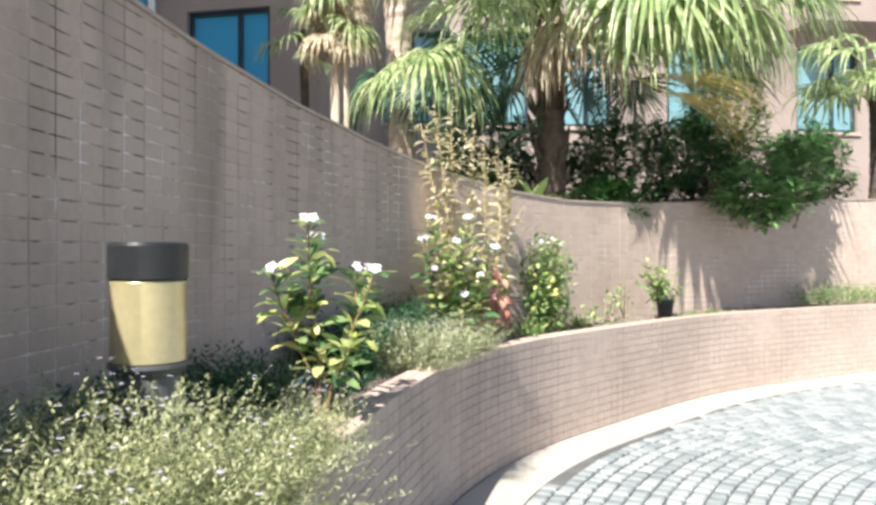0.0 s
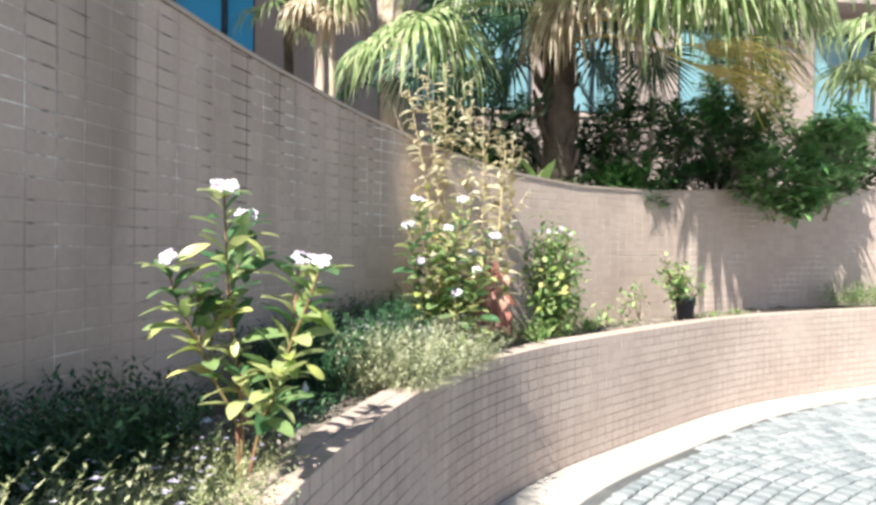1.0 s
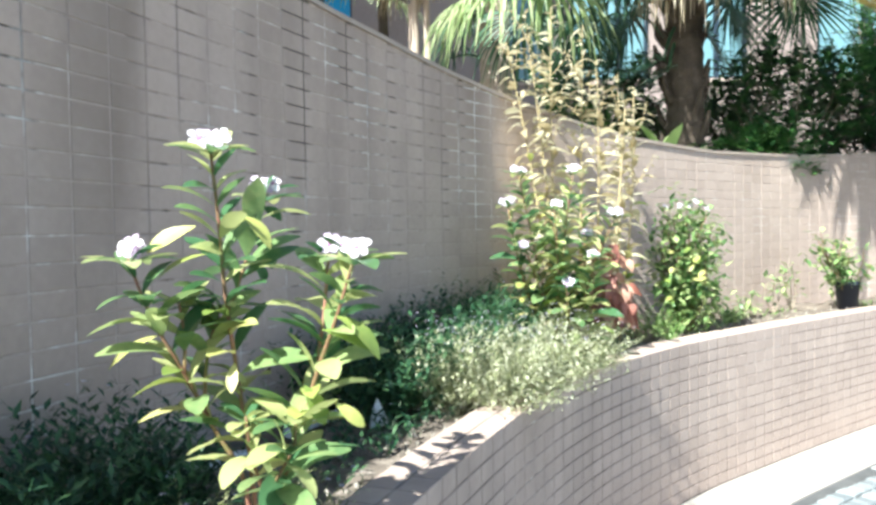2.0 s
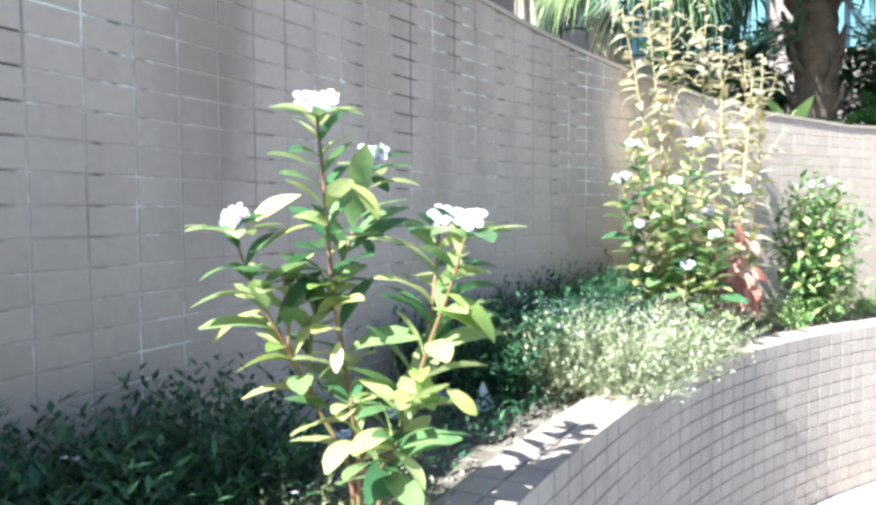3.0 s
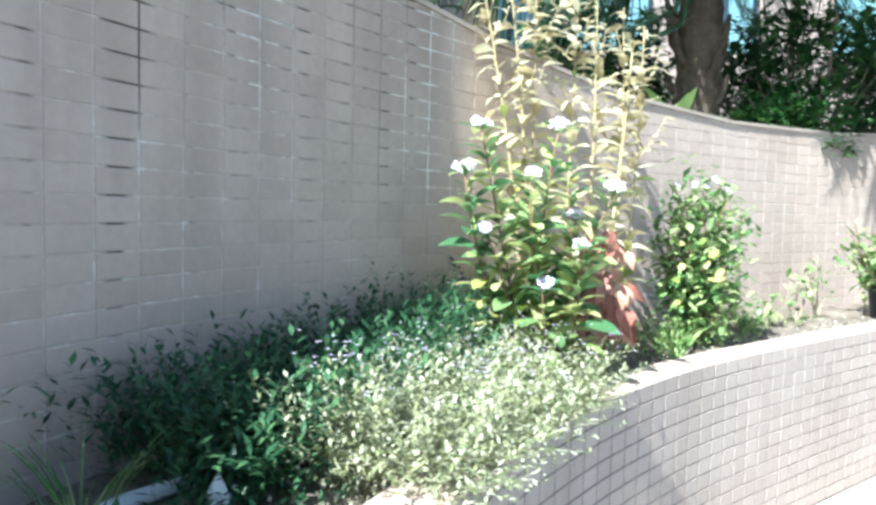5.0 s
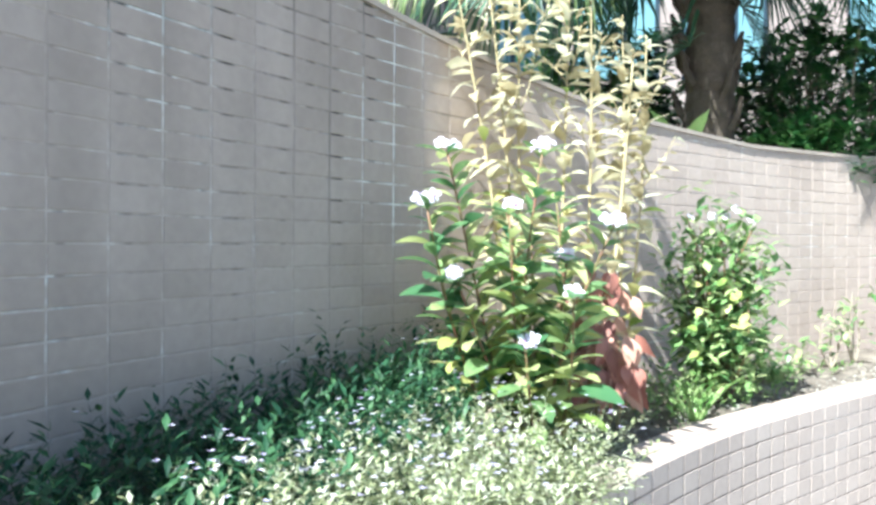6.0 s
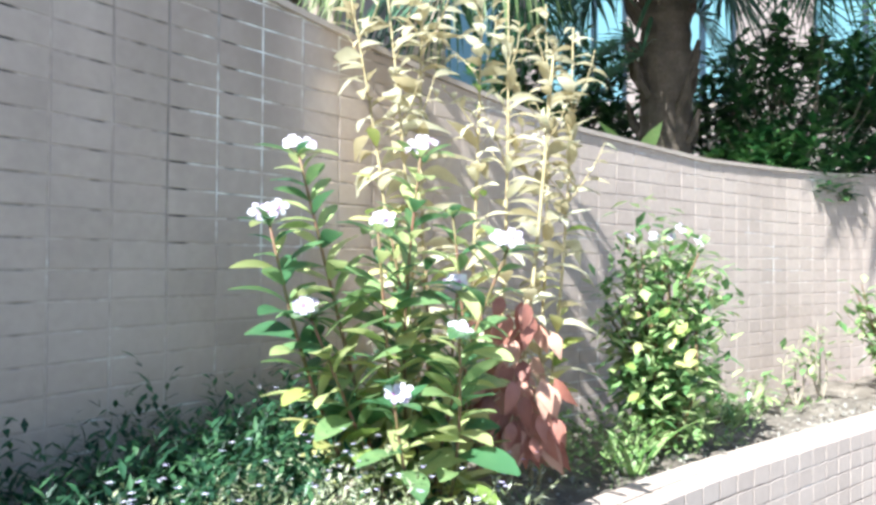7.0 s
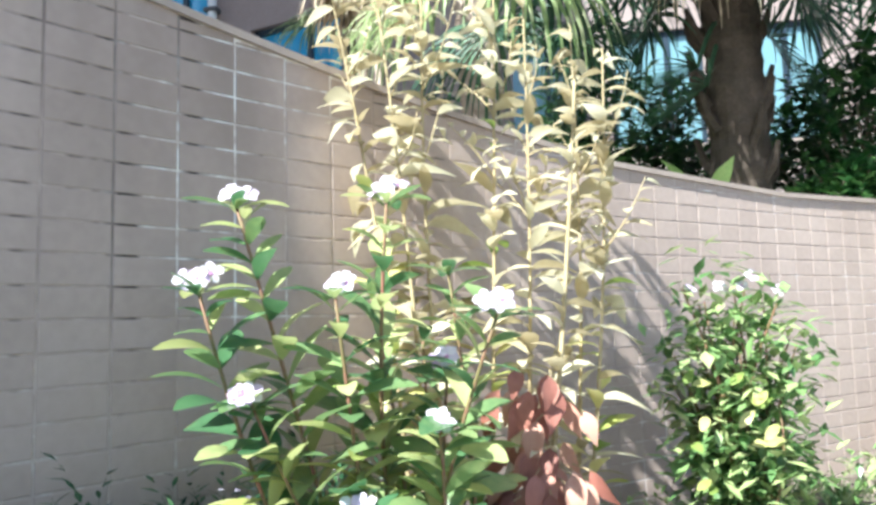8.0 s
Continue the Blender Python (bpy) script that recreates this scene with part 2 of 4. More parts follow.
# ---- mesh helpers ----
class Build:
    """Collects vertices and faces for one mesh."""

    def __init__(self):
        self.v, self.f = [], []

    def add(self, verts, faces):
        k = len(self.v)
        self.v.extend(tuple(p) for p in verts)
        self.f.extend(tuple(i + k for i in q) for q in faces)

    def box(self, lo, hi, m=None):
        p = [Vector((x, y, z)) for x in (lo[0], hi[0]) for y in (lo[1], hi[1]) for z in (lo[2], hi[2])]
        if m is not None:
            p = [m @ q for q in p]
        self.add(p, [(0, 1, 3, 2), (4, 6, 7, 5), (0, 4, 5, 1), (2, 3, 7, 6), (0, 2, 6, 4), (1, 5, 7, 3)])

    def leaf(self, p, d, up, length, width, fold=0.12, bend=0.15):
        """A folded leaf of four triangles from p along d."""
        d = d.normalized()
        s = d.cross(up)
        s = s.normalized() if s.length > 1e-4 else Vector((1, 0, 0))
        u = s.cross(d)
        mid = p + d * length * 0.48 - u * width * fold
        tip = p + d * length - u * length * bend
        e = u * width * fold * 0.6
        self.add([p, mid + s * width / 2 + e, mid, mid - s * width / 2 + e, tip], [(0, 2, 1), (0, 3, 2), (1, 2, 4), (2, 3, 4)])

    def tube(self, pts, radii, sides=6):
        rings = []
        k = len(self.v)
        for i, p in enumerate(pts):
            d = (pts[min(i + 1, len(pts) - 1)] - pts[max(i - 1, 0)]).normalized()
            s = d.cross(Vector((0.31, 0.17, 0.93)))
            s = s.normalized() if s.length > 1e-3 else Vector((1, 0, 0))
            u = s.cross(d)
            rings.append([p + (s * math.cos(2 * math.pi * j / sides) + u * math.sin(2 * math.pi * j / sides)) * radii[i] for j in range(sides)])
        for r in rings:
            self.v.extend(tuple(q) for q in r)
        for i in range(len(rings) - 1):
            for j in range(sides):
                a0, a1 = k + i * sides + j, k + i * sides + (j + 1) % sides
                self.f.append((a0, a1, a1 + sides, a0 + sides))
        self.f.append(tuple(k + j for j in range(sides))[::-1])
        self.f.append(tuple(k + (len(rings) - 1) * sides + j for j in range(sides)))

    def lathe(self, profile, sides=32, at=(0, 0, 0)):
        k = len(self.v)
        for r, z in profile:
            for j in range(sides):
                w = 2 * math.pi * j / sides
                self.v.append((at[0] + r * math.cos(w), at[1] + r * math.sin(w), at[2] + z))
        for i in range(len(profile) - 1):
            for j in range(sides):
                a0, a1 = k + i * sides + j, k + i * sides + (j + 1) % sides
                self.f.append((a0, a1, a1 + sides, a0 + sides))

    def mesh(self, name, mat, smooth=False):
        me = bpy.data.meshes.new(name)
        me.from_pydata(self.v, [], self.f)
        me.materials.append(mat)
        if smooth:
            me.polygons.foreach_set("use_smooth", [True] * len(me.polygons))
        me.update()
        return me


def part(name, build, mat, parent=None, label="", kind="", smooth=False, at=None):
    """One mesh object, under parent where there is one."""
    ob = new(name, build.mesh(name, mat, smooth) if isinstance(build, Build) else build)
    if at is not None:
        ob.matrix_basis = at
    if parent is not None:
        ob.parent = parent
    return tagged(ob, label, kind=kind)


def thing(name, label, category, at=(0, 0, 0), group="", kind=""):
    ob = new(name)
    ob.location = at
    ob.empty_display_size = 0.1
    return tagged(ob, label, category, group, kind)


# ---- plan: the curved line of the low wall's road face ----
ARCS = [(2.4, -1.5), (1.2, -8.5), (1.0, -6.5), (1.0, -15), (1.0, -12), (1.5, -2), (1.5, -14), (2.0, -5), (4.0, -10), (4.0, -25)]
TOTAL = sum(q[0] for q in ARCS)
LOW_TOP, BED, GAP, CAP = 0.75, 0.70, 0.75, 0.15


def line(s, d=0.0):
    """Place and heading on the wall's line, s metres along it and d metres to its left."""
    x, y, h = -0.39, -1.0, 90.0
    if s < 0:
        return Vector((x - d, y + s, 0)), h
    for length, turn in ARCS:
        n = min(max(s, 0.0), length) if s < length else length
        w = radians(turn / length)
        h0 = radians(h)
        h1 = h0 + w * n
        x += (math.sin(h1) - math.sin(h0)) / w
        y += -(math.cos(h1) - math.cos(h0)) / w
        h = math.degrees(h1)
        s -= length
        if s <= 0:
            break
    c = radians(h)
    return Vector((x - d * math.sin(c), y + d * math.cos(c), 0)), h


def wall_top(s):
    """Height of the tall wall: lowered at its unseen start to let sunlight in, high near the bollard, ramping down to a
    level run.
    """
    z = np.interp(s, [0, 1.8, 2.9, 3.3, 4.2, 5.0, 5.8, 6.7, 7.6, 8.7, 9.8, 12.6, 18.6], [1.9, 1.95, 2.14, 2.17, 2.12, 2.06, 1.945, 1.825, 1.785, 1.81, 1.88, 2.00, 2.10])
    return float(z)


def at_line(s, d, z):
    p, h = line(s, d)
    return Matrix.Translation((p.x, p.y, z)) @ Matrix.Rotation(radians(h), 4, "Z")


def ribbon(sections, s0, s1, step=0.05):
    """A strip swept along the line; sections(s) gives (d, z) corner points of its closed cross-section."""
    b = Build()
    n = int(round((s1 - s0) / step))
    k = None
    for i in range(n + 1):
        s = s0 + (s1 - s0) * i / n
        sec = sections(s)
        k = len(sec)
        for d, z in sec:
            p, _ = line(s, d)
            b.v.append((p.x, p.y, z))
    for i in range(n):
        for j in range(k):
            a0, a1 = i * k + j, i * k + (j + 1) % k
            b.f.append((a0, a1, a1 + k, a0 + k))
    b.f.append(tuple(range(k)))
    b.f.append(tuple(n * k + j for j in range(k))[::-1])
    return b


# ---- ground ----
b = Build()
b.add([(-900, -900, -0.03), (900, -900, -0.03), (900, 900, -0.03), (-900, 900, -0.03)], [(0, 1, 2, 3)])
tagged(part("ground", b, M_GROUND), "pale concrete ground spreading round the drive", "ground", kind="structure")

CENTRE = (4.4, 2.2)
b = Build()
ring_n = 160
for r, z in ((0.0, -0.006), (7.6, -0.006)):
    for j in range(ring_n):
        w = 2 * math.pi * j / ring_n
        b.v.append((CENTRE[0] + r * math.cos(w), CENTRE[1] + r * math.sin(w), z))
for j in range(ring_n):
    b.f.append((j, (j + 1) % ring_n, ring_n + (j + 1) % ring_n, ring_n + j))
pavement = tagged(part("pavement", b, M_MORTAR), "round drive of pale granite setts laid in rings", "pavement", kind="structure")
gutter = tagged(part("gutter", ribbon(lambda s: [(-0.34, -0.03), (-0.34, -0.001), (-0.006, 0.006), (-0.006, -0.03)], -7, TOTAL), M_GROUND), "smooth pale concrete strip along the low wall", "gutter", kind="structure")

# ---- the two walls and the bed between them ----
low_wall = tagged(part("wall_low", ribbon(lambda s: [(0.0, -0.02), (0.0, LOW_TOP - 0.008), (CAP, LOW_TOP - 0.008), (CAP, 0.3)], -7, TOTAL), M_GROUTLOW), "low curved planter wall clad in pinkish beige tiles", "wall", kind="structure")
tall_wall = tagged(part("wall_tall", ribbon(lambda s: [(GAP + 0.008, 0.3), (GAP + 0.008, wall_top(s)), (GAP + 0.22, wall_top(s)), (GAP + 0.22, 0.3)], -7, TOTAL), M_GROUT), "tall curved retaining wall clad in pinkish beige tiles", "wall", kind="structure")
part("coping", ribbon(lambda s: [(GAP - 0.004, wall_top(s)), (GAP - 0.004, wall_top(s) + 0.018), (GAP + 0.23, wall_top(s) + 0.018), (GAP + 0.23, wall_top(s))], -7, TOTAL), M_COPING, tall_wall, "plain cement coping")


def soil_mesh():
    b = Build()
    n, m = 520, 10
    for i in range(n + 1):
        s = -7 + (TOTAL + 7) * i / n
        for j in range(m + 1):
            d = CAP - 0.01 + (GAP + 0.02 - CAP) * j / m
            p, _ = line(s, d)
            z = BED + 0.03 * noise.noise(Vector((p.x * 4, p.y * 4, 0))) + 0.02 * noise.noise(Vector((p.x * 15, p.y * 15, 3)))
            b.v.append((p.x, p.y, z))
    for i in range(n):
        for j in range(m):
            k = i * (m + 1) + j
            b.f.append((k, k + m + 1, k + m + 2, k + 1))
    return b


tagged(part("planting_bed", soil_mesh(), M_SOIL, smooth=True), "dark crumbly soil of the raised planting bed", "soil", kind="structure")
tagged(part("terrace", ribbon(lambda s: [(GAP + 0.2, 1.2), (GAP + 0.2, 1.55), (GAP + 3.4, 1.75), (GAP + 3.4, 1.2)], -7, TOTAL, 0.2), M_SOIL), "planted earth terrace behind the tall wall", "soil", kind="structure")

# ---- building behind ----
def facade(openings, x0, x1, z0, z1, thick=0.3):
    """A wall along local x, one mesh, with rectangular openings that go through it."""
    b = Build()
    xs = sorted({x0, x1, *[o[0] for o in openings], *[o[1] for o in openings]})
    zs = sorted({z0, z1, *[o[2] for o in openings], *[o[3] for o in openings]})
    nx, nz = len(xs), len(zs)
    for y in (0.0, thick):
        b.v += [(x, y, z) for x in xs for z in zs]
    at = lambda k, i, j: k * nx * nz + i * nz + j
    hole = lambda i, j: not (0 <= i < nx - 1 and 0 <= j < nz - 1) or any(o[0] < (xs[i] + xs[i + 1]) / 2 < o[1] and o[2] < (zs[j] + zs[j + 1]) / 2 < o[3] for o in openings)
    for i in range(nx - 1):
        for j in range(nz - 1):
            if hole(i, j):
                continue
            b.f += [(at(0, i, j), at(0, i + 1, j), at(0, i + 1, j + 1), at(0, i, j + 1)), (at(1, i, j), at(1, i, j + 1), at(1, i + 1, j + 1), at(1, i + 1, j))]
            for di, dj, (p, q) in ((-1, 0, ((i, j), (i, j + 1))), (1, 0, ((i + 1, j + 1), (i + 1, j))), (0, -1, ((i + 1, j), (i, j))), (0, 1, ((i, j + 1), (i + 1, j + 1)))):
                if hole(i + di, j + dj):
                    b.f.append((at(0, *p), at(0, *q), at(1, *q), at(1, *p)))
    return b


def window(parent, x0, x1, z0, z1, pane, frame_mat):
    w = new("window")
    w.parent = parent
    f = 0.07
    b = Build()
    b.box((x0, 0.08, z0), (x0 + f, 0.2, z1))
    b.box((x1 - f, 0.08, z0), (x1, 0.2, z1))
    b.box((x0 + f, 0.08, z0), (x1 - f, 0.2, z0 + f))
    b.box((x0 + f, 0.08, z1 - f), (x1 - f, 0.2, z1))
    xm = x0 + (x1 - x0) * 0.62
    b.box((xm - 0.04, 0.08, z0 + f), (xm + 0.04, 0.2, z1 - f))
    part("frame", b, frame_mat, w)
    for u0, u1 in ((x0 + f, xm - 0.04), (xm + 0.04, x1 - f)):
        b = Build()
        b.box((u0, 0.13, z0 + f), (u1, 0.145, z1 - f))
        part("pane", b, pane, w)
    b = Build()
    b.box((x0 - 0.05, -0.06, z0 - 0.07), (x1 + 0.05, 0.08, z0))
    part("sill", b, M_COPING, w)


def building(label, origin, heading, length, top, openings, depth, pane, frame_mat):
    """A block whose front runs from origin along the heading, with windows through its wall."""
    ob = thing("apartment_building", label, "building")
    ob.matrix_basis = Matrix.Translation(origin) @ Matrix.Rotation(radians(heading), 4, "Z")
    part("wall", facade(openings, 0, length, -0.03, top), M_FACADE, ob)
    b = Build()
    b.box((0.02, 0.3, -0.03), (length - 0.02, depth, top))
    part("core", b, M_FACADE, ob)
    b = Build()
    b.box((-0.15, -0.15, top), (length + 0.15, depth, top + 0.3))
    part("roof", b, M_COPING, ob)
    for o in openings:
        window(ob, *o, pane, frame_mat)
    return ob


rows = lambda xs, w, zs: [(x, x + w, z0, z1) for x in xs for z0, z1 in zs]
building("shaded apartment wing with blue windows behind the palms", (-9.0, 12.9, 0), -12, 7.3, 9.6, rows((0.55, 5.02), 1.45, ((0.8, 2.4), (3.5, 5.25), (6.6, 8.3))) + [(2.9, 4.3, 3.6, 6.2)], 4, M_PANE, M_FRAME)
far = building("pinkish apartment block with pale windows behind the bushes", (-1.7, 14.9, 0), 7, 18, 9.4, rows((0.3, 2.2, 4.0, 6.7, 9.7, 12.6), 1.45, ((1.0, 2.5), (4.0, 5.9), (7.0, 8.5))), 6, M_PANELIGHT, M_FRAME)
# Unseen block added to keep sunlight off the blue-windowed wing.
b = Build()
b.box((-11.0, 2.0, -0.03), (-5.6, 8.3, 16.0))
tagged(part("wall_unseen_shade", b, M_FACADE), "unseen plain block added to shade the blue-windowed wing", "wall", kind="structure")
drainpipe = thing("drainpipe", "white plastic drainpipe fixed to the shaded facade", "drainpipe")
b = Build()
b.tube([Vector((-4.68, 11.9, -0.03)), Vector((-4.68, 11.9, 9.5))], [0.06, 0.06], 12)
part("pipe", b, M_WHITE, drainpipe, smooth=True)
for z in (1.2, 3.4, 5.6, 7.8):
    b = Build()
    b.box((-4.77, 11.82, z), (-4.59, 12.0, z + 0.05))
    part("bracket", b, M_GREYMETAL, drainpipe)
b = Build()
b.box((9.5, -0.9, 6.2), (18, 0.0, 6.45))
part("ledge", b, M_FACADE, far, "projecting concrete band")

# ---- bollard lamp ----
lamp = thing("bollard_lamp", "black bollard lamp with a ribbed yellowed glass", "bollard lamp", (-0.68, 1.71, BED - 0.02))
b = Build()
b.lathe([(0.0, 0.0), (0.078, 0.0), (0.074, 0.02), (0.07, 0.36), (0.08, 0.375), (0.09, 0.385), (0.09, 0.395), (0.0, 0.395)], 40)
part("post", b, M_GREYMETAL, lamp, smooth=False)
b = Build()
prof = [(0.06, 0.395)]
for i in range(26):
    z = 0.396 + i * 0.0072
    prof += [(0.083, z), (0.087, z + 0.0036)]
prof += [(0.083, 0.586), (0.06, 0.588)]
b.lathe(prof, 48)
part("glass", b, M_LAMPGLASS, lamp, "ribbed yellowish glass drum", smooth=True)
b = Build()
b.lathe([(0.0, 0.586), (0.086, 0.586), (0.09, 0.590), (0.091, 0.665), (0.086, 0.673), (0.0, 0.676)], 48)
part("cap", b, M_BLACK, lamp, "glossy black metal cap")
b = Build()
b.lathe([(0.0, 0.40), (0.022, 0.40), (0.026, 0.46), (0.02, 0.52), (0.0, 0.525)], 16)
part("bulb", b, M_WHITE, lamp, smooth=True)


# ---- plants: helpers ----
def blade_mesh(name, mat, width=0.36, curl=0.18, n=5, pointed=1.0):
    """A leaf one metre long along +x, folded at the midrib and curling down."""
    b = Build()
    for i in range(n + 1):
        u = i / n
        w = width / 2 * math.sin(math.pi * u ** (1.12 * pointed)) ** (0.72 / pointed) if 0 < u < 1 else (0.012 if u < 0.5 else 0.03 * (pointed > 1))
        z = -curl * u * u + 0.05 * math.sin(3 * u)
        b.v += [(u, w, z + 0.22 * w), (u, 0, z), (u, -w, z + 0.22 * w)]
    for i in range(n):
        k = 3 * i
        b.f += [(k, k + 3, k + 4, k + 1), (k + 1, k + 4, k + 5, k + 2)]
    return b.mesh(name, mat, smooth=True)


def aim(p, d, up=Vector((0, 0, 1)), size=1.0, roll=0.0):
    """A pose at p whose x axis points along d and whose z axis leans to up."""
    x = d.normalized()
    y = up.cross(x)
    y = y.normalized() if y.length > 1e-3 else Vector((0, 1, 0))
    z = x.cross(y)
    m = Matrix((x, y, z)).transposed().to_4x4()
    return Matrix.Translation(p) @ m @ Matrix.Rotation(roll, 4, "X") @ Matrix.Scale(size, 4)


def bow(a, z, sag, n=8):
    """Points of a gently bent stem from a to z."""
    a, z = Vector(a), Vector(z)
    side = Vector(sag)
    return [a.lerp(z, i / n) + side * math.sin(math.pi * i / n) for i in range(n + 1)]


def smooth_path(nodes, per=4):
    """Points of a curve that passes through the nodes (Catmull-Rom)."""
    q = [nodes[0] * 2 - nodes[1], *nodes, nodes[-1] * 2 - nodes[-2]]
    out = []
    for i in range(1, len(q) - 2):
        for k in range(per):
            u = k / per
            out.append(0.5 * (2 * q[i] + (q[i + 1] - q[i - 1]) * u + (2 * q[i - 1] - 5 * q[i] + 4 * q[i + 1] - q[i + 2]) * u * u + (3 * q[i] - q[i - 1] - 3 * q[i + 1] + q[i + 2]) * u ** 3))
    return out + [nodes[-1]]


LEAVES = [blade_mesh("leaf", M_LEAF, 0.38, 0.16, 7, 1.3), blade_mesh("leaf", M_LEAF, 0.42, 0.28, 7, 1.25), blade_mesh("leaf", M_LEAF, 0.34, 0.05, 7, 1.2)]
YELLOWS = [blade_mesh("leaf", M_LEAFY, 0.42, 0.3, 7, 1.25), blade_mesh("leaf", M_LEAFY, 0.38, 0.12, 7, 1.2)]
DRY = [blade_mesh("leaf", M_DRYLEAF, 0.40, 0.45, 5, 0.7), blade_mesh("leaf", M_DRYLEAF, 0.30, 0.2, 5, 0.7), blade_mesh("leaf", M_DRYLEAF, 0.46, 0.7, 5, 0.7)]
RED = [blade_mesh("leaf", M_REDLEAF, 0.52, 0.25, 6, 0.62), blade_mesh("leaf", M_REDLEAF, 0.46, 0.4, 6, 0.62)]
PETAL = blade_mesh("petal", M_PETAL, 0.85, 0.12, 4, 1.3)


def flower_head(plant, p, rng, size=0.018, blooms=2):
    """A cluster of five-petalled blooms, facing up and outward."""
    for k in range(blooms):
        w = rng.uniform(0, 2 * math.pi)
        c = Vector(p) + Vector((math.cos(w), math.sin(w), rng.uniform(-0.3, 0.5))) * (0.0 if k == 0 else size * 1.1)
        nrm = Vector((rng.uniform(-0.3, 0.6), rng.uniform(-1.2, -0.5), rng.uniform(0.2, 0.9))).normalized()
        q = aim(c, nrm.orthogonal(), nrm)
        eye = Build()
        eye.lathe([(0.0, -0.008), (0.0018, -0.004), (0.0042, 0.0), (0.003, 0.0016), (0.0, 0.002)], 8)
        f = part("flower", eye, M_PETAL_EYE, plant, "white to pale mauve five-petalled bloom", at=q)
        a0 = rng.uniform(0, 6)
        for j in range(5):
            m = Matrix.Rotation(a0 + 2 * math.pi * j / 5, 4, "Z") @ Matrix.Rotation(rng.uniform(-0.35, 0.1), 4, "Y") @ Matrix.Translation((0.003, 0, 0)) @ Matrix.Scale(size * rng.uniform(0.85, 1.1), 4)
            part("petal", PETAL, None, f, at=m)


def leafy_stem(plant, pts, rng, r0, r1, meshes, l0, l1, start=0.2, gap=0.042, droop=0.0, mat=None, pairs=True, low=None, upto=1.0):
    """A stem with leaves in crossed pairs; low: other leaf meshes for its lower part."""
    b = Build()
    n = len(pts)
    b.tube(pts, [r0 + (r1 - r0) * i / (n - 1) for i in range(n)], 6)
    part("stem", b, mat or M_STEM, plant, smooth=True)
    length = sum((pts[i + 1] - pts[i]).length for i in range(n - 1))
    k = 0
    dist = start * length
    turn = rng.uniform(0, 3)
    while dist < length * upto:
        u = dist / length
        f = u * (n - 1)
        i = min(int(f), n - 2)
        p = pts[i].lerp(pts[i + 1], f - i)
        ax = (pts[i + 1] - pts[i]).normalized()
        s = ax.orthogonal().normalized()
        for side in ((0, math.pi) if pairs else (rng.uniform(0, 6.28),)):
            w = turn + side + rng.uniform(-0.35, 0.35)
            d = (Matrix.Rotation(w, 3, ax) @ s) + ax * rng.uniform(0.35, 1.1) - Vector((0, 0, droop * rng.uniform(0.5, 1.3)))
            size = rng.uniform(l0, l1) * (0.55 + 0.6 * math.sin(math.pi * min(1, 0.25 + u * 0.75)))
            pool = low if low and rng.random() > u * 1.3 else meshes
            size *= 0.8 if pool is low else 1.0
            part("leaf", pool[rng.randrange(len(pool))], None, plant, at=aim(p, d, Vector((0, 0, 1)), size, rng.uniform(-0.5, 0.5)))
        turn += math.pi / 2
        k += 1
        dist += gap * rng.uniform(0.75, 1.25)


# ---- the flowering plant beside the bollard ----
rng = random.Random(21)
LA = "flowering periwinkle bush with glossy leaves, growing in the raised bed"
A0 = Vector((-0.43, 2.58, BED))
YELLOWED = ((-0.302, 2.5, 1.057, 0.15, 0.085), (-0.272, 2.5, 1.146, 0.9, 0.1), (-0.249, 2.5, 1.168, 1.0, 0.11), (-0.479, 2.5, 1.312, -1, 0.1), (-0.461, 2.5, 1.267, -1, 0.1), (-0.403, 2.5, 1.329, 0.8, 0.085), (-0.418, 2.5, 1.091, 0.1, 0.06), (-0.252, 2.5, 1.031, 0.7, 0.07), (-0.547, 2.5, 1.135, -1, 0.11))
plant = thing("periwinkle_plant", LA, "flowering plant")
